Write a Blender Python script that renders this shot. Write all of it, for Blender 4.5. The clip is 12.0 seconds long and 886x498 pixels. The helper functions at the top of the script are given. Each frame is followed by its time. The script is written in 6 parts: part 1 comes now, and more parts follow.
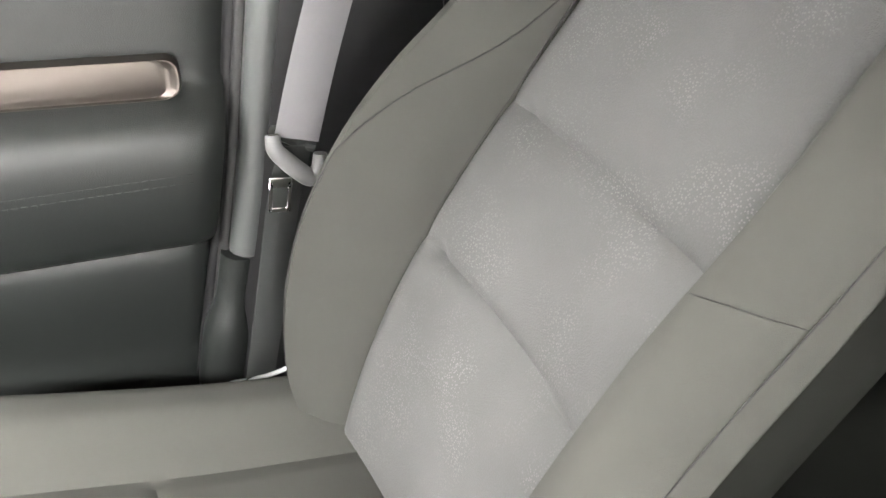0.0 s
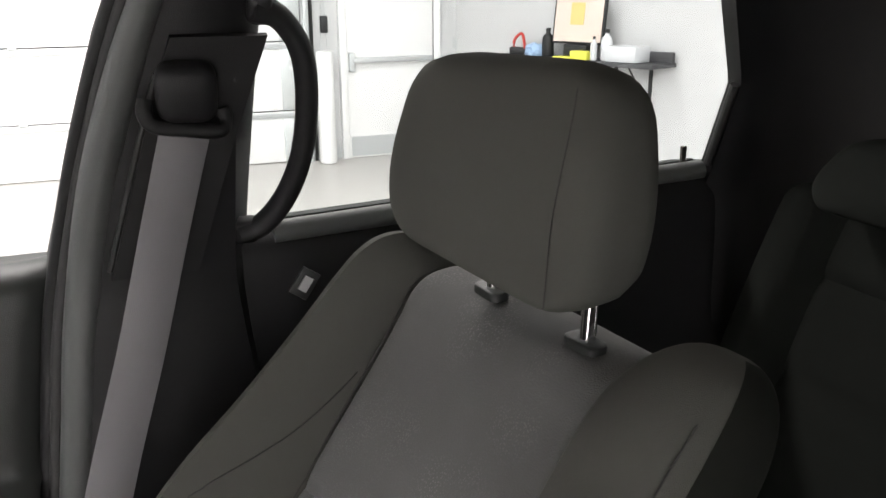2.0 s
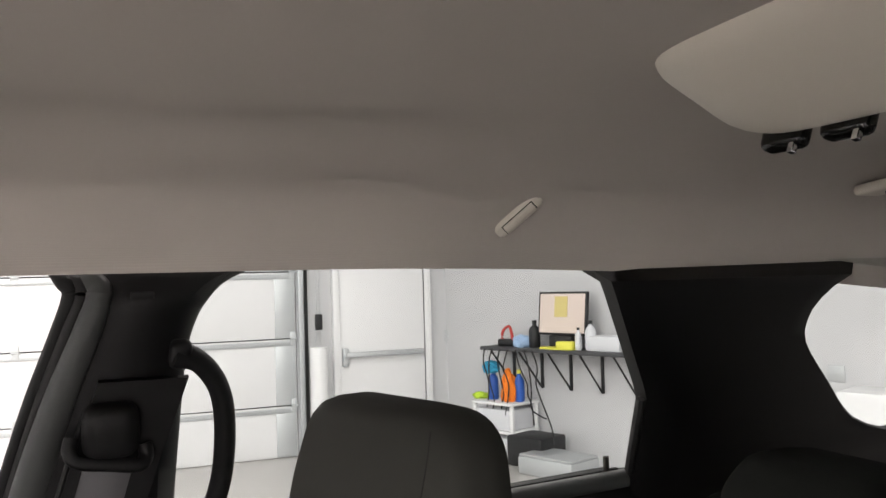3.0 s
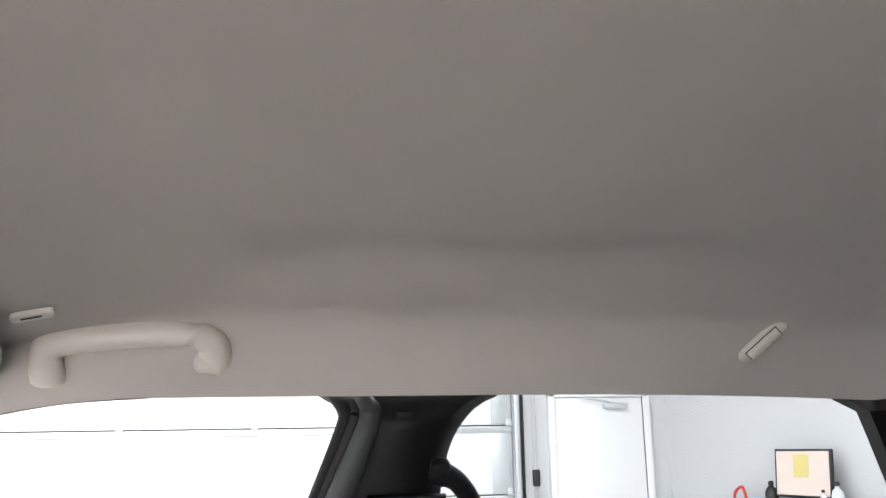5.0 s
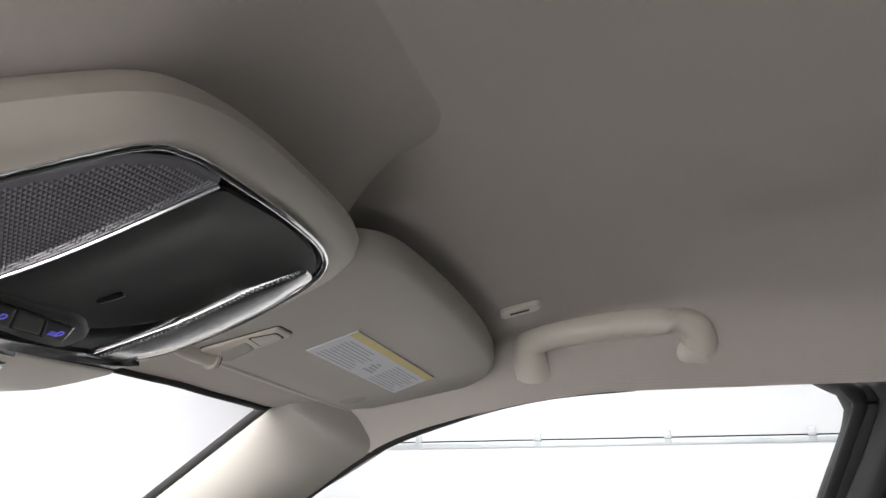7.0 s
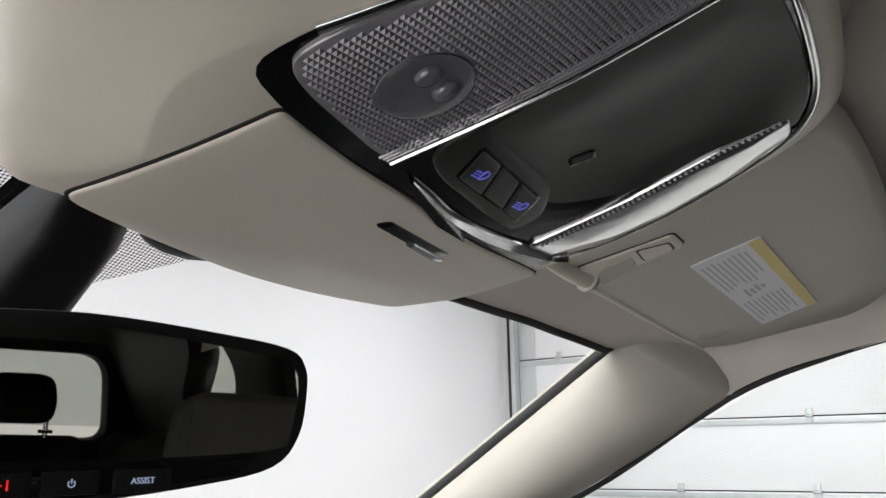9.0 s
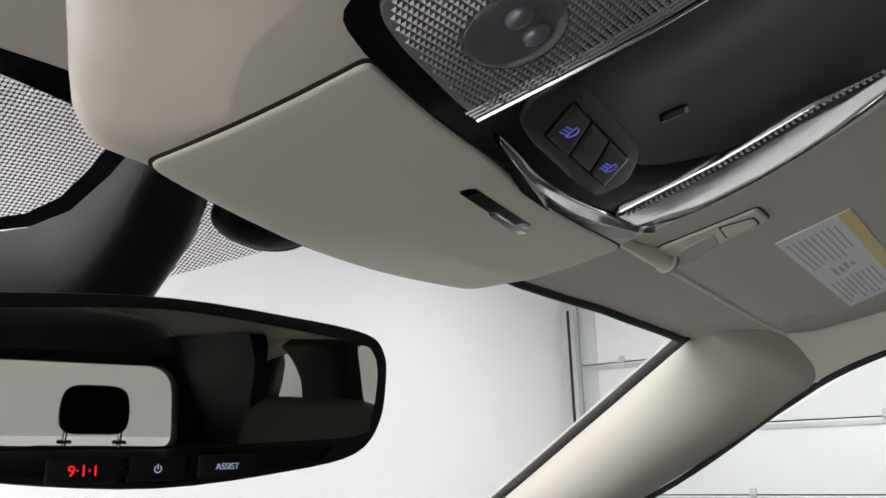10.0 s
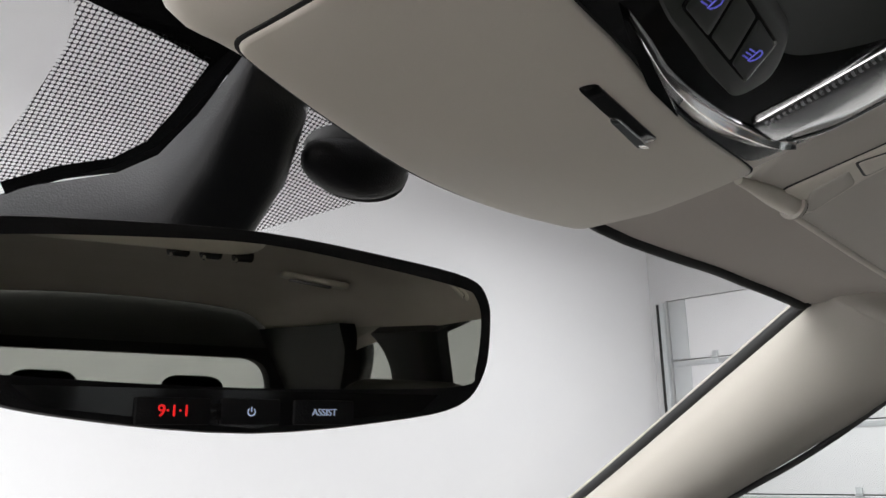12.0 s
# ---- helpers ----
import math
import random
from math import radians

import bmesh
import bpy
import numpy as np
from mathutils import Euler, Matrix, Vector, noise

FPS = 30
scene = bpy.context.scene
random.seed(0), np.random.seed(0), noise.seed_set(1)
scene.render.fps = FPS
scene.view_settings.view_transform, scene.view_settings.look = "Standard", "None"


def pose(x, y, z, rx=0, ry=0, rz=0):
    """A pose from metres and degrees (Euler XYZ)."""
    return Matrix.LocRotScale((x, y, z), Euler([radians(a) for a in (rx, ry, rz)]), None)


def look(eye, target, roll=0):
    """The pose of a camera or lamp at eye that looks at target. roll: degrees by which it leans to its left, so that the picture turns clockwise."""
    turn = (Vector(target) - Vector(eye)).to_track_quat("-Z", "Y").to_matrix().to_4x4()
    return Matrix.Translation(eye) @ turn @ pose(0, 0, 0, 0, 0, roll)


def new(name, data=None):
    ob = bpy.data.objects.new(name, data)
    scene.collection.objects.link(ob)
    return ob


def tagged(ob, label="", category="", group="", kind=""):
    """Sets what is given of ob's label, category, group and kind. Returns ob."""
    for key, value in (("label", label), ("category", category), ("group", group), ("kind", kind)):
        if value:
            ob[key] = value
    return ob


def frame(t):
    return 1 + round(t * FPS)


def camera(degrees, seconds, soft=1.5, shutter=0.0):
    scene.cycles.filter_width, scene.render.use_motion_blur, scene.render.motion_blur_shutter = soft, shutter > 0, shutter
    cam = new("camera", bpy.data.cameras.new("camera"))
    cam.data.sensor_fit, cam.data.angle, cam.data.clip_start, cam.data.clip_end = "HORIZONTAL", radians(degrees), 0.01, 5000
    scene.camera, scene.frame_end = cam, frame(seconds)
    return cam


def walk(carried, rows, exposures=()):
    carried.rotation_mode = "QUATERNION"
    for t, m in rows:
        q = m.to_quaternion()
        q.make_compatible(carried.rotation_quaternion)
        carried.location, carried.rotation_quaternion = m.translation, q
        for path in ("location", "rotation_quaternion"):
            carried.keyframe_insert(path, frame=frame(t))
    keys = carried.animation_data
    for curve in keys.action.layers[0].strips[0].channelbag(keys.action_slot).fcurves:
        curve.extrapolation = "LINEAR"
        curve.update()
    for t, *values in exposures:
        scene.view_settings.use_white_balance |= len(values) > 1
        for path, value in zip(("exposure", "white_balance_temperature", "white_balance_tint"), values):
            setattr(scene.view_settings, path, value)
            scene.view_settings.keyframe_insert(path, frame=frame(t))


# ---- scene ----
cam = camera(55.5, 12.0)
PATH = [
    (0, (-0.11, 0.306, 1.375), (1.402, -0.273, 0.201), 2.9),
    (0.5, (-0.123, 0.274, 1.41), (1.458, -0.38, 0.376), 3.1),
    (1, (-0.094, 0.201, 1.459), (1.515, -0.405, 0.439), 0.3),
    (1.5, (-0.127, 0.167, 1.479), (1.545, -0.491, 0.601), 0.0),
    (2, (-0.171, 0.144, 1.493), (1.591, -0.594, 0.902), -0.2),
    (2.5, (-0.231, 0.117, 1.517), (1.597, -0.65, 1.254), -0.8),
    (3, (-0.282, 0.079, 1.544), (1.559, -0.698, 1.62), -1.6),
    (3.2, (-0.307, 0.076, 1.539), (1.527, -0.701, 1.715), -1.4),
    (4.8, (-0.326, 0.12, 1.512), (1.588, -0.255, 1.953), -1.0),
    (5, (-0.325, 0.13, 1.508), (1.601, -0.167, 1.959), -1.0),
    (5.5, (-0.333, 0.151, 1.5), (1.603, 0.019, 1.984), -1.2),
    (6, (-0.307, 0.178, 1.502), (1.633, 0.18, 1.986), -1.4),
    (6.5, (-0.271, 0.205, 1.504), (1.654, 0.487, 1.969), -1.2),
    (7, (-0.264, 0.224, 1.495), (1.585, 0.81, 1.982), -0.8),
    (7.5, (-0.266, 0.256, 1.485), (1.519, 1.01, 1.98), -1.4),
    (7.7, (-0.262, 0.274, 1.489), (1.508, 1.075, 1.966), -0.8),
    (9.5, (-0.236, 0.376, 1.448), (1.337, 1.518, 1.922), -1.7),
    (10, (-0.234, 0.38, 1.446), (1.307, 1.561, 1.927), -1.9),
    (10.5, (-0.236, 0.379, 1.446), (1.272, 1.601, 1.928), -1.9),
    (11, (-0.238, 0.386, 1.443), (1.242, 1.641, 1.927), -1.9),
    (11.5, (-0.24, 0.397, 1.44), (1.201, 1.697, 1.923), -1.7),
    (12, (-0.208, 0.417, 1.424), (1.204, 1.749, 1.907), -1.5),
]
EXPOSURES = [(0.0, 2.05, 6800, 9), (0.5, 2.18, 6800, 9), (0.8, 2.06, 6800, 9), (1.2, 1.58, 6750, 9), (1.5, 1.12, 6750, 9), (2.0, 0.22, 6850, 12), (2.5, -0.32, 7050, 17), (3.0, -0.37, 7000, 15), (5.0, 0.1, 6400, 13), (5.5, 0.0, 6400, 13), (6.5, -0.36, 6450, 12), (7.0, -0.52, 6450, 12), (7.5, -0.52, 6450, 12), (9.5, -1.0, 6500, 9), (10.5, -1.02, 6500, 9), (12.0, -1.13, 6500, 10)]
walk(cam, [(t, look(eye, target, roll)) for t, eye, target, roll in PATH], EXPOSURES)

# ---- light ----
GROUND = -0.18
world = bpy.data.worlds.new("world")
scene.world = world
world.use_nodes = True
world.node_tree.nodes["Background"].inputs[0].default_value = (0.75, 0.8, 0.85, 1)
world.node_tree.nodes["Background"].inputs[1].default_value = 0.05


def area_lamp(name, m, sx, sy, watts, colour=(0.99, 0.985, 1.0)):
    data = bpy.data.lights.new(name, "AREA")
    data.shape, data.size, data.size_y, data.energy, data.color = "RECTANGLE", sx, sy, watts, colour
    ob = new(name, data)
    ob.matrix_world = m
    return ob


for lx, ly, watts in ((-2.2, -1.3, 560), (2.4, -1.6, 60), (5.6, -1.6, 85), (-2.4, 0.9, 760), (2.6, 1.0, 150), (-2.2, 3.3, 285), (5.6, 2.4, 165)):
    area_lamp("ceiling_lamp", pose(lx, ly, 3.55), 0.30, 2.4, watts)


# ---- materials ----
def mat(name, base, rough=0.6, metal=0.0, vary=0.12, scale=6.0, grain=300.0, bump=0.15, depth=0.0006, spec=0.5, pattern="noise", tint=None):
    """A surface with large uneven patches (scale), fine grain (grain) and relief."""
    m = bpy.data.materials.new(name)
    m.use_nodes = True
    nt = m.node_tree
    b = nt.nodes["Principled BSDF"]
    co = nt.nodes.new("ShaderNodeTexCoord")
    big = nt.nodes.new("ShaderNodeTexNoise")
    big.inputs["Scale"].default_value, big.inputs["Detail"].default_value = scale, 4
    nt.links.new(co.outputs["Object"], big.inputs["Vector"])
    if pattern == "voronoi":
        fine = nt.nodes.new("ShaderNodeTexVoronoi")
        height = fine.outputs["Distance"]
    elif pattern == "weave":
        fine = nt.nodes.new("ShaderNodeTexWave")
        fine.inputs["Distortion"].default_value, fine.inputs["Detail"].default_value = 3.0, 3
        fine.inputs["Detail Scale"].default_value = 2.0
        height = fine.outputs["Fac"]
    else:
        fine = nt.nodes.new("ShaderNodeTexNoise")
        fine.inputs["Detail"].default_value = 3
        height = fine.outputs["Fac"]
    fine.inputs["Scale"].default_value = grain
    nt.links.new(co.outputs["Object"], fine.inputs["Vector"])
    mixed = nt.nodes.new("ShaderNodeMath")
    mixed.operation = "MULTIPLY_ADD"
    mixed.inputs[1].default_value = 0.35
    nt.links.new(height, mixed.inputs[0])
    nt.links.new(big.outputs["Fac"], mixed.inputs[2])
    ramp = nt.nodes.new("ShaderNodeMix")
    ramp.data_type = "RGBA"
    other = tint or base
    ramp.inputs["A"].default_value = (*[c * (1 - vary) for c in base], 1)
    ramp.inputs["B"].default_value = (*[min(1, c * (1 + vary)) for c in other], 1)
    nt.links.new(mixed.outputs[0], ramp.inputs["Factor"])
    nt.links.new(ramp.outputs["Result"], b.inputs["Base Color"])
    b.inputs["Roughness"].default_value, b.inputs["Metallic"].default_value = rough, metal
    b.inputs["Specular IOR Level"].default_value = spec
    if bump:
        bm_ = nt.nodes.new("ShaderNodeBump")
        bm_.inputs["Strength"].default_value, bm_.inputs["Distance"].default_value = bump, depth
        nt.links.new(height, bm_.inputs["Height"])
        nt.links.new(bm_.outputs["Normal"], b.inputs["Normal"])
    return m


def glow(name, colour, strength):
    m = bpy.data.materials.new(name)
    m.use_nodes = True
    b = m.node_tree.nodes["Principled BSDF"]
    b.inputs["Base Color"].default_value = (*colour, 1)
    b.inputs["Emission Color"].default_value, b.inputs["Emission Strength"].default_value = (*colour, 1), strength
    return m


def thin_glass(name, colour, gloss=0.06):
    m = bpy.data.materials.new(name)
    m.use_nodes = True
    nt = m.node_tree
    nt.nodes.remove(nt.nodes["Principled BSDF"])
    clear, shine, mix, face, power = (nt.nodes.new("ShaderNode" + n) for n in ("BsdfTransparent", "BsdfGlossy", "MixShader", "LayerWeight", "Math"))
    clear.inputs[0].default_value = (*colour, 1)
    shine.inputs["Roughness"].default_value = 0.01
    power.operation = "MULTIPLY_ADD"
    power.inputs[1].default_value, power.inputs[2].default_value = gloss, 0.012
    face.inputs["Blend"].default_value = 0.25
    nt.links.new(face.outputs["Facing"], power.inputs[0])
    nt.links.new(power.outputs[0], mix.inputs[0])
    nt.links.new(clear.outputs[0], mix.inputs[1])
    nt.links.new(shine.outputs[0], mix.inputs[2])
    nt.links.new(mix.outputs[0], nt.nodes["Material Output"].inputs["Surface"])
    return m


def frit_material():
    """Black ceramic dots on clear glass, laid out in a triangular grid over the pane's own plane."""
    m = bpy.data.materials.new("frit_dots")
    m.use_nodes = True
    nt = m.node_tree
    b = nt.nodes["Principled BSDF"]
    b.inputs["Base Color"].default_value, b.inputs["Roughness"].default_value = (0.012, 0.012, 0.013, 1), 0.35
    uv = nt.nodes.new("ShaderNodeUVMap")
    vo = nt.nodes.new("ShaderNodeTexVoronoi")
    vo.voronoi_dimensions, vo.inputs["Randomness"].default_value, vo.inputs["Scale"].default_value = "2D", 0.0, 1.0
    nt.links.new(uv.outputs[0], vo.inputs["Vector"])
    less = nt.nodes.new("ShaderNodeMath")
    less.operation = "LESS_THAN"
    less.inputs[1].default_value = 0.45
    nt.links.new(vo.outputs["Distance"], less.inputs[0])
    clear, mix = nt.nodes.new("ShaderNodeBsdfTransparent"), nt.nodes.new("ShaderNodeMixShader")
    nt.links.new(less.outputs[0], mix.inputs[0])
    nt.links.new(b.outputs[0], mix.inputs[1])
    nt.links.new(clear.outputs[0], mix.inputs[2])
    nt.links.new(mix.outputs[0], nt.nodes["Material Output"].inputs["Surface"])
    return m


LINER = mat("headliner_knit", (0.46, 0.427, 0.388), 0.95, vary=0.07, scale=5, grain=900, bump=0.22, depth=0.0007, spec=0.2, pattern="weave")
BEIGE = mat("beige_plastic", (0.62, 0.58, 0.505), 0.40, vary=0.04, scale=9, grain=1400, bump=0.12, depth=0.0003)
VISOR = mat("visor_cloth", (0.50, 0.475, 0.43), 0.85, vary=0.06, scale=7, grain=1100, bump=0.25, depth=0.0004, spec=0.3)
# The same beige plastic, darkened so the pillars look less strongly lit.
PILLAR = mat("shaded_beige_plastic", (0.30, 0.282, 0.25), 0.6, vary=0.05, scale=6, grain=1200, bump=0.2, depth=0.0003, spec=0.3)
BLACK = mat("black_plastic", (0.0055, 0.0055, 0.006), 0.55, spec=0.24, vary=0.2, scale=9, grain=900, bump=0.3, depth=0.0004, pattern="voronoi")
GREYP = mat("dark_grey_plastic", (0.0072, 0.0084, 0.0079), 0.48, spec=0.4, vary=0.15, scale=7, grain=800, bump=0.3, depth=0.0004, pattern="voronoi")
COVER = mat("cover_black_plastic", (0.0068, 0.0072, 0.0078), 0.42, spec=0.35, vary=0.15, scale=9, grain=900, bump=0.25, depth=0.0003, pattern="voronoi")
PANEL = mat("console_dark_green_grey", (0.016, 0.0185, 0.0158), 0.45, vary=0.1, scale=8, grain=1500, bump=0.15, depth=0.0002)
GLOSSB = mat("gloss_black", (0.006, 0.006, 0.006), 0.08, vary=0.1, scale=8, grain=50, bump=0, depth=0)
RUBBER = mat("rubber_seal", (0.007, 0.007, 0.007), 0.7, vary=0.2, scale=12, grain=500, bump=0.2, depth=0.0004)
SEAT = mat("seat_cloth_grey", (0.0435, 0.0437, 0.0395), 0.95, vary=0.10, scale=9, grain=1300, bump=0.5, depth=0.0006, spec=0.15)
SEATI = mat("seat_insert_cloth", (0.066, 0.0665, 0.0655), 0.92, vary=0.13, scale=14, grain=650, bump=0.4, depth=0.0007, spec=0.2, pattern="voronoi")
# Darker than any real cloth: deep cabin shade is put into the colour.
SEATD = mat("cabin_cloth_shaded", (0.0045, 0.0048, 0.0042), 0.95, vary=0.12, scale=9, grain=1300, bump=0.4, depth=0.0005, spec=0.03)
# Seat cloth taken down to near black: second-row shade is in the colour.
SEATR = mat("rear_seat_cloth_shaded", (0.0075, 0.0082, 0.0072), 0.95, vary=0.12, scale=9, grain=1300, bump=0.4, depth=0.0005, spec=0.08)
# Darkened seat cloth: the shade on the wing's inboard side is in the colour.
SEATW = mat("seat_cloth_shaded_side", (0.0085, 0.0090, 0.0076), 0.95, vary=0.12, scale=9, grain=1300, bump=0.4, depth=0.0005, spec=0.08)
THREAD = mat("stitch_thread", (0.015, 0.017, 0.016), 0.8, bump=0)
TRIMG = mat("trim_edge_grey", (0.046, 0.049, 0.048), 0.50, spec=0.35, vary=0.15, scale=9, grain=900, bump=0.2, depth=0.0003, pattern="voronoi")
SEAM = mat("seam_thread_dark", (0.017, 0.017, 0.016), 0.9, bump=0)


def speckle(m, light):
    """Pale flecks of the woven mesh, in patches, added over a cloth's colour."""
    nt = m.node_tree
    b = nt.nodes["Principled BSDF"]
    old = b.inputs["Base Color"].links[0].from_socket
    co = nt.nodes.new("ShaderNodeTexCoord")
    dots, cloud, patch, dot, both, mix = (nt.nodes.new("ShaderNode" + k) for k in ("TexVoronoi", "TexNoise", "MapRange", "MapRange", "Math", "Mix"))
    dots.inputs["Scale"].default_value = 400
    cloud.inputs["Scale"].default_value, cloud.inputs["Detail"].default_value = 13, 5
    patch.inputs["From Min"].default_value, patch.inputs["From Max"].default_value = 0.46, 0.72
    dot.inputs["From Min"].default_value, dot.inputs["From Max"].default_value = 0.42, 0.22
    both.operation, mix.data_type = "MULTIPLY", "RGBA"
    mix.inputs["B"].default_value = (*light, 1)
    for k in (dots, cloud):
        nt.links.new(co.outputs["Object"], k.inputs["Vector"])
    nt.links.new(cloud.outputs["Fac"], patch.inputs["Value"])
    nt.links.new(dots.outputs["Distance"], dot.inputs["Value"])
    nt.links.new(patch.outputs[0], both.inputs[0])
    nt.links.new(dot.outputs[0], both.inputs[1])
    nt.links.new(both.outputs[0], mix.inputs["Factor"])
    nt.links.new(old, mix.inputs["A"])
    nt.links.new(mix.outputs["Result"], b.inputs["Base Color"])


speckle(SEATI, (0.118, 0.118, 0.114))
BELT = mat("belt_webbing", (0.092, 0.090, 0.095), 0.7, vary=0.1, scale=10, grain=1500, bump=0.2, depth=0.0002, spec=0.4, pattern="weave")
# Darker copy of the webbing; shade low on the belt is painted in.
BELT_SHADED = mat("belt_webbing_shaded", (0.024, 0.026, 0.025), 0.8, vary=0.12, scale=10, grain=900, bump=0.4, depth=0.0004, spec=0.25, pattern="weave")
CHROME = mat("chrome", (0.82, 0.82, 0.83), 0.08, 1.0, vary=0.02, scale=5, grain=60, bump=0)
TRIMW = mat("polished_trim", (0.92, 0.92, 0.92), 0.12, 1.0, vary=0.03, scale=30, grain=200, bump=0.0, spec=0.9)
SATIN = mat("satin_silver", (0.095, 0.084, 0.076), 0.42, 1.0, vary=0.05, scale=6, grain=600, bump=0.05, depth=0.0002)
LENSW = mat("lamp_window", (0.19, 0.19, 0.20), 0.12, vary=0.1, scale=60, grain=200, bump=0.0, spec=0.8)
PALE = mat("mirrored_lens", (0.80, 0.80, 0.81), 0.17, 1.0, vary=0.06, scale=40, grain=300, bump=0.0, spec=0.8)
LENS = mat("lamp_lens", (0.26, 0.257, 0.276), 0.16, 0.35, vary=0.15, scale=20, grain=200, bump=0.0, spec=0.8)
PAPER = mat("label_paper", (0.72, 0.73, 0.76), 0.55, vary=0.03, bump=0)
PRINT = mat("label_print", (0.42, 0.43, 0.46), 0.6, vary=0.05, bump=0)
YELLOW = mat("label_yellow", (0.66, 0.55, 0.22), 0.55, vary=0.04, bump=0)
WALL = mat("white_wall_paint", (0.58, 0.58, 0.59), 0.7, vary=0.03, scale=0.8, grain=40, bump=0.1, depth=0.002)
# Lighter copy of the wall paint: stronger light on the north wall, painted in.
FRONTW = mat("lit_white_wall_paint", (0.84, 0.84, 0.85), 0.6, vary=0.02, scale=0.8, grain=40, bump=0.06, depth=0.001)
DOORW = mat("white_steel_door", (0.82, 0.82, 0.83), 0.45, vary=0.02, scale=1.5, grain=80, bump=0.05, depth=0.001)
FLOOR = mat("polished_concrete", (0.46, 0.44, 0.425), 0.30, vary=0.12, scale=1.2, grain=60, bump=0.05, depth=0.001)
GALV = mat("galvanised_steel", (0.55, 0.57, 0.58), 0.45, 0.6, vary=0.12, scale=9, grain=90, bump=0.05, depth=0.0005)
DARKM = mat("black_steel", (0.02, 0.02, 0.022), 0.5, 0.2, vary=0.2, bump=0.1, depth=0.0005)
SHELF = mat("dark_shelf_board", (0.05, 0.05, 0.055), 0.5, vary=0.2, scale=6, grain=90, bump=0.1, depth=0.0005)
MIRROR = bpy.data.materials.new("mirror_glass")
MIRROR.use_nodes = True
MIRROR.node_tree.nodes["Principled BSDF"].inputs["Metallic"].default_value = 1.0
MIRROR.node_tree.nodes["Principled BSDF"].inputs["Roughness"].default_value = 0.01
MIRROR.node_tree.nodes["Principled BSDF"].inputs["Base Color"].default_value = (0.62, 0.605, 0.535, 1)
GLASS = thin_glass("clear_glass", (0.93, 0.95, 0.94))
SCREEN = thin_glass("windscreen_glass", (0.955, 0.965, 0.96), 0.016)
TINTED = thin_glass("tinted_glass", (0.80, 0.83, 0.82))
DOME = thin_glass("lamp_dome_glass", (0.80, 0.81, 0.83), 0.25)
FRIT = frit_material()
RED = glow("red_marking", (1.0, 0.02, 0.02), 1.2)
BLUE = glow("blue_marking", (0.16, 0.16, 0.75), 0.35)
WHITEM = glow("pale_marking", (0.55, 0.65, 0.85), 0.45)


# ---- mesh helpers ----
def link(name, bm, material, parent=None, label="", smooth=True):
    me = bpy.data.meshes.new(name)
    bmesh.ops.recalc_face_normals(bm, faces=bm.faces)
    bm.to_mesh(me)
    bm.free()
    if smooth:
        me.shade_smooth()
        try:
            me.set_sharp_from_angle(angle=radians(38))
        except Exception:
            pass
    me.materials.append(material)
    ob = new(name, me)
    if parent is not None:
        ob.parent = parent
    if label:
        ob["label"] = label
    return ob


def part(name, bm, material, parent, label="", smooth=True):
    return link(name, bm, material, parent, label, smooth)


def thing(name, label, category, group="", kind="", at=(0, 0, 0)):
    ob = new(name)
    ob.location = at
    ob.empty_display_size = 0.05
    return tagged(ob, label, category, group, kind)


def structure(ob, label="", category=""):
    return tagged(ob, label, category, "", "structure")


def box(sx, sy, sz, m=Matrix(), bevel=0.0, seg=2, bm=None):
    own = bm or bmesh.new()
    made = bmesh.ops.create_cube(own, size=1.0, matrix=m @ Matrix.Diagonal((sx, sy, sz, 1)))
    if bevel:
        edges = list({e for v in made["verts"] for e in v.link_edges})
        bmesh.ops.bevel(own, geom=edges, offset=bevel, segments=seg, profile=0.5, affect="EDGES")
    return own


def cyl(r, h, m=Matrix(), n=20, r2=None, bm=None, bevel=0.0):
    own = bm or bmesh.new()
    made = bmesh.ops.create_cone(own, cap_ends=True, segments=n, radius1=r, radius2=r if r2 is None else r2, depth=h, matrix=m)
    if bevel:
        edges = [e for e in {e for v in made["verts"] for e in v.link_edges} if any(len(f.verts) > 4 for f in e.link_faces)]
        bmesh.ops.bevel(own, geom=edges, offset=bevel, segments=2, profile=0.5, affect="EDGES")
    return own


def rings(rows, closed=True, caps=True, bm=None):
    """A skin over rings of points; each ring closed or open."""
    own = bm or bmesh.new()
    vs = [[own.verts.new(p) for p in row] for row in rows]
    n = len(rows[0])
    for a, b in zip(vs, vs[1:]):
        for i in range(n if closed else n - 1):
            j = (i + 1) % n
            own.faces.new((a[i], a[j], b[j], b[i]))
    if caps and closed:
        own.faces.new(vs[0])
        own.faces.new(vs[-1])
    return own


def sheet(f, nu, nv, thick=0.006, way=(0, 0, 1), bm=None):
    """A surface f(u, v) with its back face thick metres along way."""
    own = bm or bmesh.new()
    w = Vector(way).normalized() * thick
    pts = [[Vector(f(i / nu, j / nv)) for j in range(nv + 1)] for i in range(nu + 1)]
    a = [[own.verts.new(p) for p in row] for row in pts]
    b = [[own.verts.new(p + w) for p in row] for row in pts]
    for i in range(nu):
        for j in range(nv):
            own.faces.new((a[i][j], a[i + 1][j], a[i + 1][j + 1], a[i][j + 1]))
            own.faces.new((b[i][j], b[i][j + 1], b[i + 1][j + 1], b[i + 1][j]))
    for i in range(nu):
        own.faces.new((a[i][0], b[i][0], b[i + 1][0], a[i + 1][0]))
        own.faces.new((a[i][nv], a[i + 1][nv], b[i + 1][nv], b[i][nv]))
    for j in range(nv):
        own.faces.new((a[0][j], a[0][j + 1], b[0][j + 1], b[0][j]))
        own.faces.new((a[nu][j], b[nu][j], b[nu][j + 1], a[nu][j + 1]))
    return own


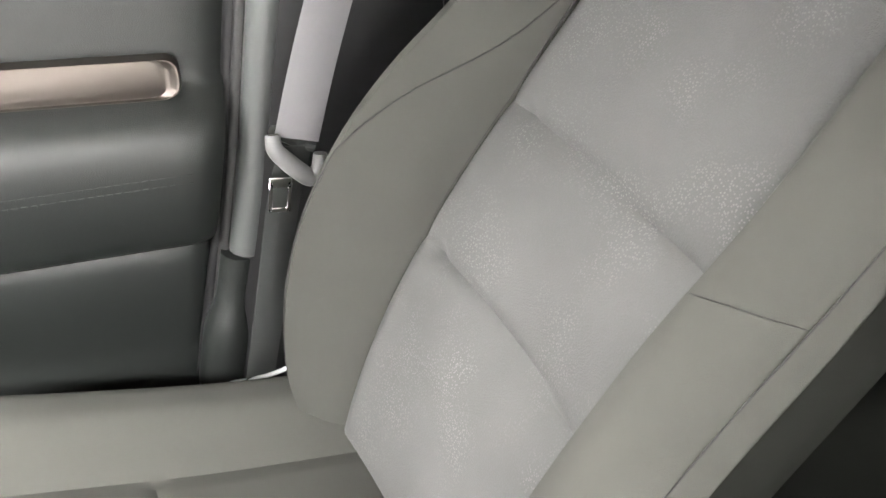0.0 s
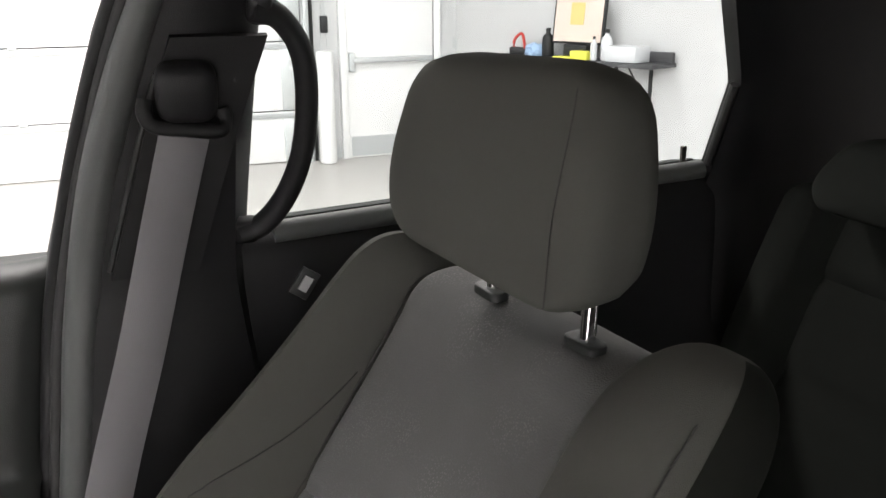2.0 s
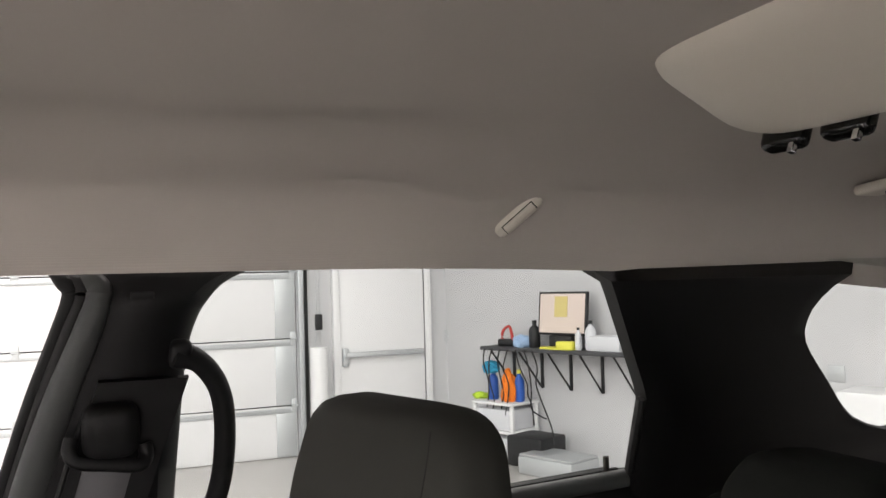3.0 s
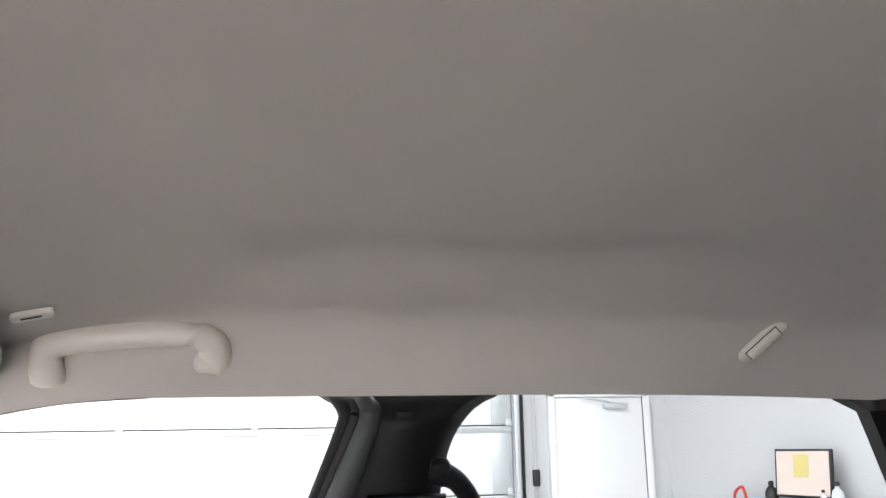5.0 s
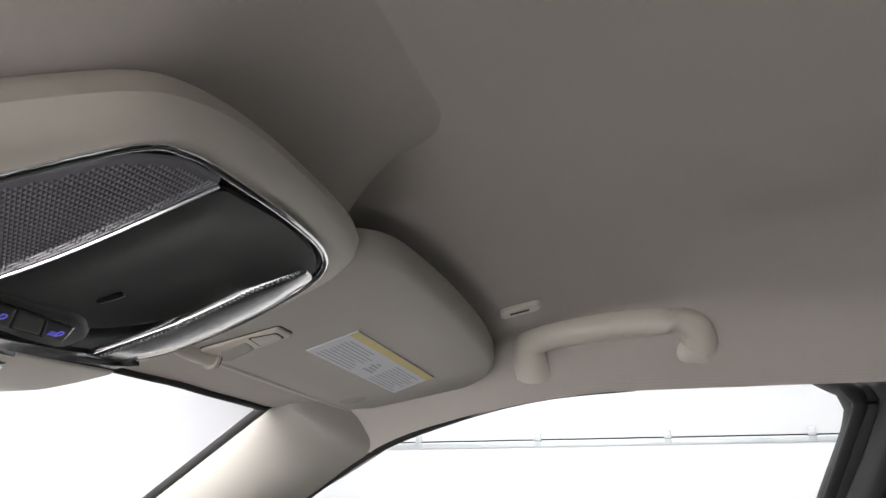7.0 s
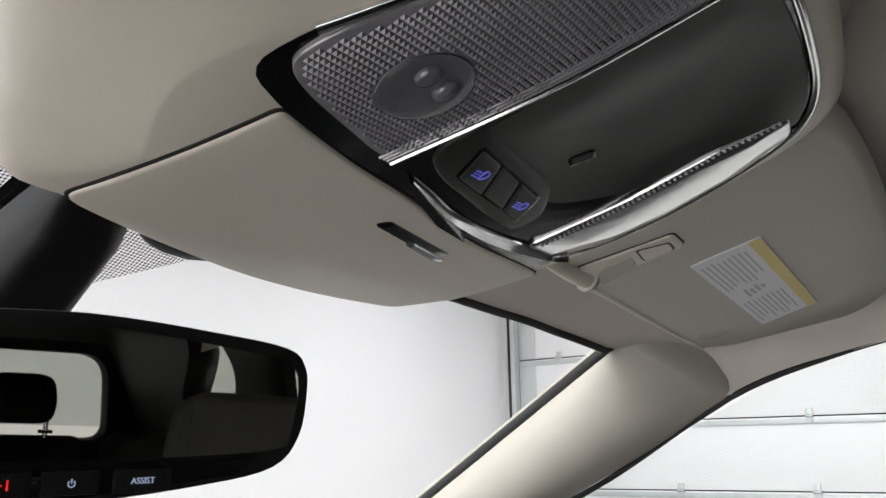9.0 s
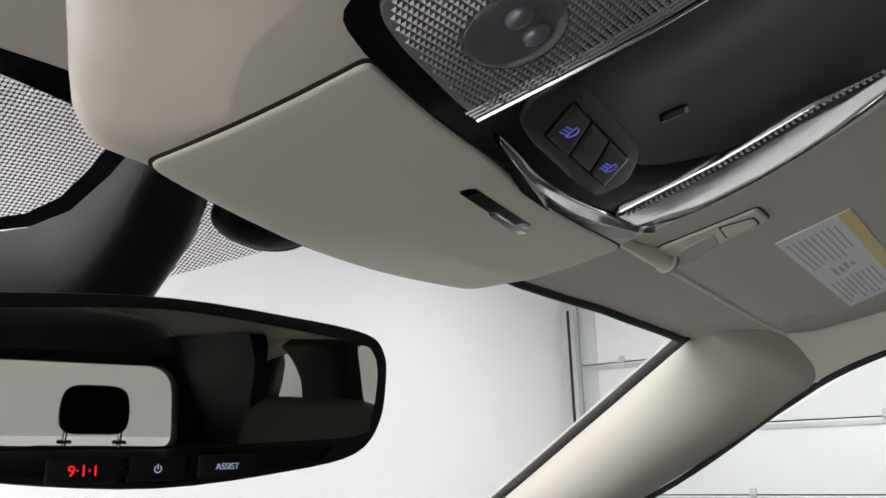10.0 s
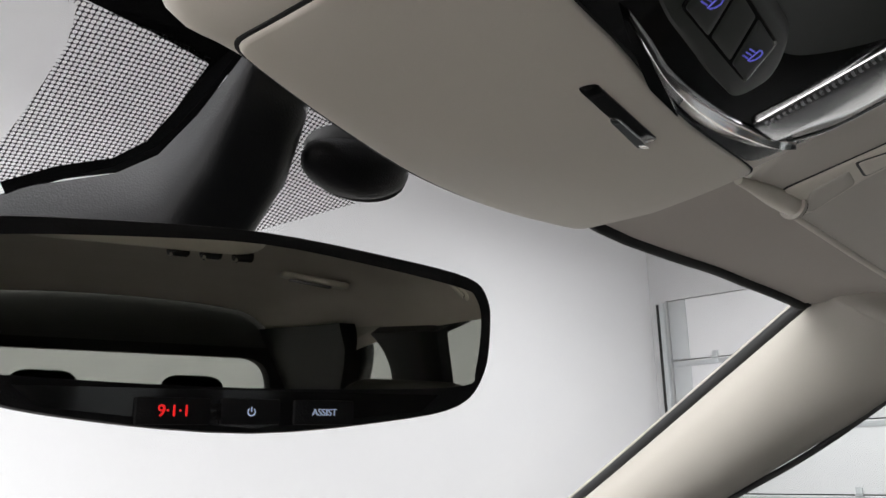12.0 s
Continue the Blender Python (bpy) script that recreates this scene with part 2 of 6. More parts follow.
def smooth_line(pts, n=8, closed=False):
    """Catmull-Rom through the points."""
    p = [Vector(q) for q in pts]
    out = []
    k = len(p)
    for i in range(k if closed else k - 1):
        g = lambda s: p[s % k] if closed else p[max(0, min(k - 1, s))]
        a, b, c, d = g(i - 1), g(i), g(i + 1), g(i + 2)
        for s in range(n):
            t = s / n
            out.append(0.5 * (2 * b + (c - a) * t + (2 * a - 5 * b + 4 * c - d) * t * t + (3 * b - a - 3 * c + d) * t ** 3))
    if not closed:
        out.append(p[-1])
    return out


def tube(pts, r, n=10, flat=1.0, up=(0, 0, 1), caps=True, bm=None, taper=None):
    """A round or flattened bar along a line. flat: thickness across up, over r."""
    rows = []
    pts = [Vector(p) for p in pts]
    for i, p in enumerate(pts):
        d = (pts[min(i + 1, len(pts) - 1)] - pts[max(i - 1, 0)]).normalized()
        s = d.cross(Vector(up))
        s = s.normalized() if s.length > 1e-6 else Vector((1, 0, 0))
        w = s.cross(d).normalized()
        k = r * (taper(i / (len(pts) - 1)) if taper else 1)
        rows.append([p + s * k * math.cos(2 * math.pi * a / n) + w * k * flat * math.sin(2 * math.pi * a / n) for a in range(n)])
    return rings(rows, True, caps, bm)


def ribbon(pts, width, across, thick, bm=None):
    """A flat band along a line, with a direction across for each point."""
    rows = []
    pts = [Vector(p) for p in pts]
    for i, p in enumerate(pts):
        d = (pts[min(i + 1, len(pts) - 1)] - pts[max(i - 1, 0)]).normalized()
        a = Vector(across[i] if isinstance(across, list) else across)
        a = (a - d * a.dot(d)).normalized()
        nrm = d.cross(a).normalized() * thick / 2
        h = a * width / 2
        rows.append([p - h - nrm * 0.4, p - h * 0.97 - nrm, p + h * 0.97 - nrm, p + h - nrm * 0.4, p + h + nrm * 0.4, p + h * 0.97 + nrm, p - h * 0.97 + nrm, p - h + nrm * 0.4])
    return rings(rows, True, True, bm)


def rounded(pts, r, n=5):
    """A closed plan outline with its corners rounded."""
    out = []
    k = len(pts)
    for i in range(k):
        b = Vector(pts[i])
        a, c = (Vector(pts[i - 1]) - b), (Vector(pts[(i + 1) % k]) - b)
        rr = r[i] if isinstance(r, (list, tuple)) else r
        da, dc = min(rr, a.length * 0.45), min(rr, c.length * 0.45)
        s, e = b + a.normalized() * da, b + c.normalized() * dc
        for j in range(n + 1):
            t = j / n
            out.append(s * (1 - t) ** 2 + b * 2 * t * (1 - t) + e * t * t)
    return out


def slab(outline, f, up, thick, lip=0.0, bm=None):
    """A plate whose face follows f(x, y) over a plan outline (2D), thick metres towards up; its rim is drawn in by lip at the face."""
    pts = [Vector((p[0], p[1])) for p in outline]
    c = sum(pts, Vector((0, 0))) / len(pts)
    rows = []
    for k, h in ((0.0, thick), (0.0, lip), (lip * 0.35, lip * 0.3), (lip, 0.0)):
        row = []
        for p in pts:
            d = (c - p)
            q = p + (d.normalized() * k if d.length > k else d)
            row.append(Vector((q.x, q.y, f(q.x, q.y))) + Vector(up) * h)
        rows.append(row)
    own = rings(rows, True, False, bm)
    # inner rings towards the middle, so that the face follows the surface
    own.verts.ensure_lookup_table()
    last = own.verts[:][-len(pts):]
    for s in (0.66, 0.33):
        ring = []
        for p in pts:
            q = c + (p - c) * s
            ring.append(own.verts.new((q.x, q.y, f(q.x, q.y))))
        for i in range(len(pts)):
            j = (i + 1) % len(pts)
            own.faces.new((last[i], last[j], ring[j], ring[i]))
        last = ring
    own.faces.new(last)
    return own


def lettering(text, size, m, material, parent, name, depth=0.0003, align="CENTER"):
    cu = bpy.data.curves.new(name, "FONT")
    cu.body, cu.size, cu.extrude, cu.align_x, cu.align_y = text, size, depth, align, "CENTER"
    tmp = bpy.data.objects.new(name, cu)
    me = bpy.data.meshes.new_from_object(tmp)
    bpy.data.objects.remove(tmp)
    bpy.data.curves.remove(cu)
    me.materials.clear()
    me.materials.append(material)
    ob = new(name, me)
    ob.parent = parent
    ob.matrix_world = m
    return ob


# ---- the car's shell ----
def side_x(z):
    """Half width of the window plane at height z."""
    return 1.3552 - 0.48 * z


def rail_z(y):
    if y > 0.3:
        return 1.56 - 0.66 * (y - 0.3) ** 2
    if y < -0.1:
        return 1.56 - 0.053 * (y + 0.1) ** 2
    return 1.56


def edge_of_liner(y):
    if y > 0.605:
        k = min(1.0, (y - 0.605) / 0.11)
        return 0.637 - 0.031 * k, 1.497 + 0.064 * k
    z = rail_z(y)
    return side_x(z), z


def smoothstep(a, b, x):
    t = max(0.0, min(1.0, (x - a) / (b - a)))
    return t * t * (3 - 2 * t)


LINER_PROFILE = [(0, 1.690), (0.12, 1.689), (0.25, 1.684), (0.37, 1.675), (0.46, 1.664), (0.52, 1.654), (0.555, 1.647), (0.578, 1.634), (0.595, 1.611), (0.604, 1.583), (0.607, 1.560)]
LINER_LINE = smooth_line([(a, b, 0) for a, b in LINER_PROFILE], 3)


def liner_z(x, y):
    """Height of the headliner over a place in the plan."""
    a = abs(x)
    for p, q in zip(LINER_LINE, LINER_LINE[1:]):
        if p.x <= a <= q.x + 1e-6:
            return liner_point((a - p.x) / max(1e-6, q.x - p.x) * (q.y - p.y) + p.y, a, y)[1]
    return 1.56


def liner_point(z, a, y):
    ex, ez = edge_of_liner(y)
    w = smoothstep(0.42, 0.607, a)
    front = smoothstep(0.22, 0.745, y)
    zc = z - (0.058 + 0.036 * smoothstep(0.08, 0.36, a)) * front * (1 - smoothstep(0.54, 0.607, a)) - 0.03 * smoothstep(-1.2, -2.1, y)
    zc += 0.010 * front * smoothstep(0.40, 0.52, a) * (1 - smoothstep(0.56, 0.607, a))
    zz = zc + (ez - 1.56) * w ** 2
    xx = a + (ex - 0.607) * w
    # over the windscreen the edge runs straight into the pillar
    k = smoothstep(0.52, 0.70, y) * smoothstep(0.38, 0.50, a)
    zz += k * (1.5755 - 0.110 * (a - 0.42) - zz) * (1 - smoothstep(0.597, 0.607, a))
    return xx, zz


def liner_f(u, v):
    s = 2 * u - 1
    k = abs(s) * (len(LINER_LINE) - 1)
    i = min(int(k), len(LINER_LINE) - 2)
    p = LINER_LINE[i].lerp(LINER_LINE[i + 1], k - i)
    # the front edge bows back towards the pillars
    y = -2.10 + v * (0.745 - 0.038 * smoothstep(0.25, 0.607, p.x) + 2.10)
    x, z = liner_point(p.y, p.x, y)
    # shallow lengthwise hollows pressed into the liner
    z += 0.018 * math.exp(-((p.x - 0.44) / 0.075) ** 2) * smoothstep(0.35, 0.1, y) * smoothstep(-0.9, -0.1, y)
    return (math.copysign(x, s), y, z)


headliner = link("ceiling", sheet(liner_f, 72, 96, 0.012, (0, 0, 1)), LINER)
structure(headliner, "beige knit cloth headliner of the car roof", "headliner")


def outline_skin(rows, name, material, parent, label=""):
    return part(name, rings(rows), material, parent, label)


def at_z(table, z):
    """Linear reading of a table of (z, value), z falling."""
    for (za, a), (zb, b) in zip(table, table[1:]):
        if zb <= z <= za:
            return a + (b - a) * (za - z) / (za - zb)
    return table[0][1] if z > table[0][0] else table[-1][1]


B_EDGE = [(1.575, 0.137), (1.562, 0.122), (1.555, 0.108), (1.54, 0.103), (1.52, 0.108), (1.455, 0.135), (1.358, 0.165), (1.21, 0.208), (0.95, 0.246), (0.80, 0.272), (0.55, 0.324)]
B_FRONT = [(z, y - 0.014) for z, y in B_EDGE]
B_REAR = [(1.575, -0.105), (1.562, -0.082), (1.552, -0.060), (1.54, -0.045), (1.52, -0.030), (1.49, -0.020), (1.45, -0.015), (1.35, -0.010), (1.21, -0.006), (1.15, -0.01), (0.95, -0.03), (0.55, -0.03)]
B_IN = [(1.575, 0.626), (1.562, 0.615), (1.55, 0.608), (1.53, 0.603), (1.35, 0.672), (1.20, 0.712), (1.05, 0.722), (0.95, 0.722), (0.80, 0.715), (0.55, 0.70)]


def smooth_table(table, n=5):
    return [(p.x, p.y) for p in smooth_line([(a, b, 0) for a, b in table], n)]


B_REAR = smooth_table(B_REAR)


def pillar_b(sgn, name):
    root = thing(name, "black plastic centre pillar trim between the side doors", "pillar trim", kind="structure", at=(0, 0, 0))
    rows = []
    for k in range(61):
        z = 1.572 - (1.572 - 0.55) * (k / 60) ** 1.5
        f, r, xi = at_z(B_FRONT, z), at_z(B_REAR, z), at_z(B_IN, z)
        xo = max(xi + 0.035, side_x(z) + 0.005) if z > 1.2 else xi + 0.06
        ring = [(xo + 0.05, f + 0.012), (xo, f + 0.010), (xo - 0.018, f - 0.002), (xi + 0.006, f - 0.022), (xi, f - 0.045), (xi - 0.004, (f + r) / 2), (xi, r + 0.045), (xi + 0.005, r + 0.022), (xo - 0.012, r + 0.004), (xo, r), (xo + 0.05, r)]
        rows.append([(sgn * a, b, z) for a, b in ring])
    outline_skin(rows, "trim", BLACK, root)
    part("embossed_mark", box(0.003, 0.022, 0.008, pose(sgn * 0.6005, 0.030, 1.538, 0, -sgn * 20), 0.001), BLACK, root, "small embossed airbag mark")
    return root


pillar_right = pillar_b(1, "pillar_centre_right")
pillar_left = pillar_b(-1, "pillar_centre_left")

C_FRONT = [(1.575, -0.495), (1.555, -0.509), (1.378, -0.623), (1.24, -0.640), (0.6, -0.66)]
C_REAR = [(1.575, -1.02), (1.545, -0.945), (1.525, -0.905), (1.50, -0.880), (1.475, -0.872), (1.44, -0.884), (1.38, -0.952), (1.307, -1.045), (1.265, -1.18), (1.2, -1.2), (0.6, -1.2)]
C_REAR = smooth_table(C_REAR)


def pillar_c(sgn, name):
    root = thing(name, "black plastic rear pillar trim", "pillar trim", kind="structure")
    rows = []
    for k in range(61):
        z = 1.570 - k * 0.97 / 60
        f, r = at_z(C_FRONT, z), at_z(C_REAR, z)
        xi = side_x(z) - 0.035 + 0.07 * smoothstep(1.535, 1.57, z) if z > 1.22 else 0.735
        ring = [(xi + 0.045, f), (xi + 0.02, f), (xi + 0.004, f - 0.02), (xi, f - 0.06), (xi, r + 0.05), (xi + 0.006, r + 0.015), (xi + 0.02, r), (xi + 0.045, r)]
        rows.append([(sgn * a, b, z) for a, b in ring])
    outline_skin(rows, "trim", BLACK, root)
    return root


pillar_c(1, "pillar_rear_right"), pillar_c(-1, "pillar_rear_left")

A_IN = [(0.592, 0.664, 1.600), (0.598, 0.692, 1.566), (0.606, 0.705, 1.559), (0.645, 0.855, 1.475), (0.687, 1.012, 1.388), (0.75, 1.266, 1.250), (0.80, 1.5, 1.13)]
A_OUT = [(0.658, 0.566, 1.545), (0.640, 0.592, 1.506), (0.648, 0.628, 1.484), (0.672, 0.735, 1.432), (0.705, 0.885, 1.360), (0.755, 1.11, 1.25), (0.80, 1.34, 1.14)]


def pillar_a(sgn, name):
    root = thing(name, "beige moulded windscreen pillar trim", "pillar trim", kind="structure")
    ia, oa = smooth_line(A_IN, 5), smooth_line(A_OUT, 5)
    rows = []
    for p, q in zip(ia, oa):
        ring = []
        for k, bulge in ((0, 0.0), (0.06, 0.012), (0.2, 0.024), (0.45, 0.030), (0.7, 0.024), (0.93, 0.010), (1, 0.0)):
            w = p.lerp(q, k)
            bulge *= smoothstep(0.672, 0.694, p.y) * (0.5 + 0.5 * smoothstep(0.69, 0.82, p.y))
            ring.append((sgn * (w.x - bulge), w.y - bulge * 0.3, w.z - bulge * 0.2))
        ring += [(sgn * (q.x + 0.05), q.y, q.z + 0.01), (sgn * (p.x + 0.05), p.y + 0.01, p.z + 0.03)]
        rows.append(ring)
    outline_skin(rows, "trim", PILLAR, root)
    seal = [(sgn * (p.x + 0.003), p.y + 0.0045, p.z + 0.003) for p in ia[9:]]
    part("windscreen_seal", tube(seal, 0.0066, 10), RUBBER, root, "black rubber windscreen seal")
    return root


pillar_a(1, "pillar_front_right"), pillar_a(-1, "pillar_front_left")


def door_seal(sgn):
    line = [(0.80, 1.36, 1.13), (0.714, 0.90, 1.352), (0.682, 0.75, 1.422)] + [(side_x(rail_z(y)) + 0.002, y, rail_z(y) + 0.001) for y in (0.6, 0.5, 0.4, 0.3)]
    pts = smooth_line([(sgn * a, b, c) for a, b, c in line], 6)
    return link("door_seal", tube(pts, 0.0034, 8, taper=lambda t: 1.0 - 0.6 * smoothstep(0.5, 0.9, t)), RUBBER)


SEAL_X = [(1.575, 0.640), (1.562, 0.622), (1.549, 0.615), (1.536, 0.618), (1.50, 0.635), (1.42, 0.674), (1.30, 0.722), (1.15, 0.752), (0.95, 0.760), (0.75, 0.752), (0.58, 0.745)]


def pillar_seal(sgn, out, ahead, r, material, low=0.0, part_of=(1.562, 1.549, 1.536, 1.50, 1.42, 1.30, 1.15, 0.95, 0.75, 0.58)):
    line = [(at_z(SEAL_X, z) + out * (1 - smoothstep(1.515, 1.553, z)), at_z(B_EDGE, z) + ahead - 0.012 * low * smoothstep(1.35, 1.1, z), z) for z in part_of]
    return link("door_seal", tube(smooth_line([(sgn * a, b, c) for a, b, c in line], 5), r, 12, taper=lambda t: (1 + low * smoothstep(0.25, 0.6, t)) * ((0.25 + 0.75 * smoothstep(-0.01, 0.09, t)) if part_of[0] > 1.5 else 1.25)), material)


for sgn in (1, -1):
    structure(door_seal(sgn), "black rubber seal along the front door opening", "door seal")
    structure(pillar_seal(sgn, -0.020, -0.034, 0.0125, TRIMG, 0.55, (1.562, 1.549, 1.536, 1.50, 1.42, 1.30, 1.15, 0.95, 0.85, 0.772)), "grey rounded front edge of the centre pillar", "pillar edge")
    structure(pillar_seal(sgn, -0.020, -0.026, 0.0165, GREYP, 0.5, (0.770, 0.70, 0.64, 0.58)), "dark plastic sill trim below the centre pillar", "sill trim")
    structure(pillar_seal(sgn, -0.010, -0.018, 0.008, RUBBER), "black rubber seal along the centre pillar", "door seal")
    structure(pillar_seal(sgn, -0.002, -0.009, 0.009, BLACK), "black window frame edge along the centre pillar", "window frame")


def window_divider(sgn):
    line = [(side_x(z) - 0.008, at_z(C_FRONT, z) + 0.004, z) for z in (1.375, 1.34, 1.30, 1.262)]
    return link("window_divider", tube(smooth_line([(sgn * a, b, c) for a, b, c in line], 5), 0.006, 8), RUBBER)


for sgn in (1, -1):
    structure(window_divider(sgn), "black rubber edge of the rear door window", "window edge")

# cross-section of a door lining: (inward x, z), from the window ledge down
DOOR_TOP = [(0.835, 1.205), (0.80, 1.214), (0.772, 1.212), (0.752, 1.198), (0.743, 1.165), (0.742, 1.10), (0.744, 1.03), (0.742, 0.992), (0.728, 0.978)]
DOOR_ARM = [(0.742, 0.985), (0.72, 0.972), (0.700, 0.960), (0.690, 0.935), (0.692, 0.88), (0.704, 0.82), (0.722, 0.797), (0.750, 0.790)]
DOOR_LOW = [(0.752, 0.800), (0.742, 0.790), (0.735, 0.765), (0.738, 0.70), (0.742, 0.64), (0.738, 0.58), (0.745, 0.45), (0.76, 0.42)]


def lining(profile, y0, y1, sgn, lift, n=18, back=0.86, round_end=0.03):
    """A door lining board: the cross-section run from y0 forward to y1, its rear end rounded off."""
    prof = smooth_line([(a, b, 0) for a, b in profile], 3)
    rows = []
    for k in range(n + 1):
        y = y0 + (y1 - y0) * (k / n) ** 1.6
        pull = round_end * max(0, 1 - (y - y0) / round_end) ** 2 * 0.5 if y < y0 + round_end else 0
        fade = 1 - k / n
        row = [(sgn * (p.x + pull), y + fade * 0.165 * (1.196 - p.y), p.y + lift) for p in prof]
        row += [(sgn * back, y + fade * 0.165 * (1.196 - q.y), q.y + lift) for q in (prof[-1], prof[0])]
        rows.append(row)
    return rings(rows)


def front_door(sgn, name):
    root = thing(name, "closed front car door with dark padded lining and silver pull trim", "car door", kind="structure")
    part("upper_lining", lining(DOOR_TOP, 0.203, 1.35, sgn, 0), GREYP, root, "dark grey moulded upper door lining")
    arm = part("armrest", lining(DOOR_ARM, 0.204, 1.30, sgn, 0), GREYP, root, "padded dark armrest with stitched edge")
    part("lower_lining", lining(DOOR_LOW, 0.206, 1.35, sgn, 0), GREYP, root, "dark lower door lining with map pocket")
    # stitched line over the armrest
    bm = bmesh.new()
    for row in (0, 1):
        for k in range(3, 60):
            y = 0.262 + k * 0.009
            box(0.0022, 0.0055, 0.0016, pose(sgn * (0.6908 - 0.0004), y, 0.908 - row * 0.010 - k * 0.00012), 0.0, bm=bm)
    part("stitching", bm, THREAD, arm, "fine double row of stitches")
    # long pull trim
    out = rounded([(0.281, 0.978), (0.281, 1.022), (0.70, 1.036), (0.70, 0.992)], [0.020, 0.016, 0.01, 0.01], 8)
    rows = []
    for k, d in ((0, 0.004), (0, -0.009), (0.0025, -0.0130), (0.005, -0.0130), (0.009, -0.0100), (0.014, -0.0085), (0.018, -0.0100)):
        c = Vector((0.49, 1.007))
        row = []
        for p in out:
            q = p + (c - p).normalized() * k
            row.append((sgn * (0.738 + d), q.x, q.y))
        rows.append(row)
    part("pull_trim", rings(rows), SATIN, root, "satin silver door pull trim")
    pin = cyl(0.0045, 0.030, pose(sgn * 0.765, 0.268, 1.219), 12, bevel=0.001)
    cyl(0.013, 0.005, pose(sgn * 0.765, 0.268, 1.2125), 20, bm=pin)
    part("lock_pin", pin, GALV, root, "small silver lock pin")
    part("window_sweep", ribbon([(sgn * 0.792, 0.22, 1.2085), (sgn * 0.792, 0.6, 1.2085), (sgn * 0.792, 1.3, 1.203)], 0.007, (0, 0, 1), 0.008), RUBBER, root, "black rubber window sweep")
    win = part("window", sheet(lambda u, v: (sgn * side_x(1.2 + 0.37 * v) + sgn * 0.012, 0.10 + (1.10 - 0.75 * v) * u, 1.2 + 0.37 * v), 4, 4, 0.004, (sgn, 0, 0.4)), GLASS, root, "clear side window pane")
    win.visible_shadow = False
    return root


front_door(1, "door_1")


def rear_door(sgn, name):
    root = thing(name, "closed rear car door with black lining and lock pin", "car door", kind="structure")
    prof = [(0.845, 1.218), (0.80, 1.228), (0.772, 1.226), (0.752, 1.212), (0.744, 1.18), (0.742, 1.10), (0.74, 1.0), (0.72, 0.96), (0.70, 0.94), (0.70, 0.86), (0.74, 0.80), (0.74, 0.5)]
    prof = smooth_line([(a, b, 0) for a, b in prof], 3)
    rows = []
    for k in range(15):
        y = 0.03 - k * 0.70 / 14
        rise = 0.026 * (k / 14)
        rows.append([(sgn * p.x, y, p.y + rise) for p in prof] + [(sgn * 0.86, y, 0.5), (sgn * 0.86, y, prof[0].y + rise)])
    part("lining", rings(rows), BLACK, root)
    part("window_ledge", tube([(sgn * 0.762, -0.035, 1.226), (sgn * 0.762, -0.3, 1.237), (sgn * 0.762, -0.66, 1.250)], 0.014, 12), TRIMG, root, "dark grey rounded window ledge")
    pin = cyl(0.0045, 0.034, pose(sgn * 0.768, -0.612, 1.266), 12, bevel=0.001)
    cyl(0.014, 0.006, pose(sgn * 0.768, -0.612, 1.252), 20, bm=pin)
    part("lock_pin", pin, SATIN, root, "small silver lock pin")
    part("window_sweep", ribbon([(sgn * 0.788, -0.02, 1.229), (sgn * 0.786, -0.3, 1.240), (sgn * 0.783, -0.64, 1.254)], 0.014, (0, 0, 1), 0.008), RUBBER, root, "black rubber window sweep")
    win = part("window", sheet(lambda u, v: (sgn * side_x(1.2 + 0.37 * v) + sgn * 0.012, 0.0 - 0.72 * u, 1.2 + 0.37 * v), 2, 2, 0.004, (sgn, 0, 0.4)), TINTED, root, "lightly tinted side window pane")
    win.visible_shadow = False
    return root


rear_door(1, "door_3"), rear_door(-1, "door_4")


def quarter(sgn, name):
    root = thing(name, "black cargo side lining under the rear quarter window", "side lining", kind="structure")
    part("lining", box(0.10, 1.0, 0.75, pose(sgn * 0.80, -1.68, 0.885), 0.02), BLACK, root)
    rows = []
    for z, y in ((1.57, -1.12), (1.50, -1.16), (1.45, -1.24), (1.39, -1.36), (1.30, -1.48), (1.2, -1.52)):
        xi = side_x(z) - 0.03
        rows.append([(sgn * (xi + 0.08), y, z), (sgn * xi, y - 0.02, z), (sgn * xi, y - 0.3, z), (sgn * (xi - 0.03), -2.14, z), (sgn * (xi + 0.08), -2.16, z)])
    part("corner_trim", rings(rows), BLACK, root)
    win = part("quarter_window", sheet(lambda u, v: (sgn * side_x(1.2 + 0.36 * v) + sgn * 0.01, -0.9 - 1.0 * u, 1.2 + 0.36 * v), 2, 2, 0.004, (sgn, 0, 0.4)), TINTED, root, "tinted quarter window pane")
    win.visible_shadow = False
    return root


quarter(1, "cargo_lining_right"), quarter(-1, "cargo_lining_left")

hatch = thing("tailgate", "closed tailgate with wide rear window and black lining", "tailgate", kind="structure")
outer = [(-0.78, 0.40), (0.78, 0.40), (0.72, 1.62), (-0.72, 1.62)]
inner = rounded([(-0.60, 1.16), (0.60, 1.16), (0.575, 1.458), (-0.575, 1.458)], [0.06, 0.06, 0.10, 0.10], 8)


def frame_ring(y, grow):
    c = Vector((0, 1.30))
    return [Vector((p.x * (1 + grow), y, c.y + (p.y - c.y) * (1 + grow))) for p in inner]


def frame_out(y):
    out = []
    for p in inner:
        d = Vector((p.x, (p.y - 1.30) * 1.6))
        k = 0.80 / max(abs(d.x), abs(d.y))
        q = d * k
        out.append(Vector((q.x, y, 1.30 + (q.y * 0.47 if q.y > 0 else q.y * 1.15))))
    return out


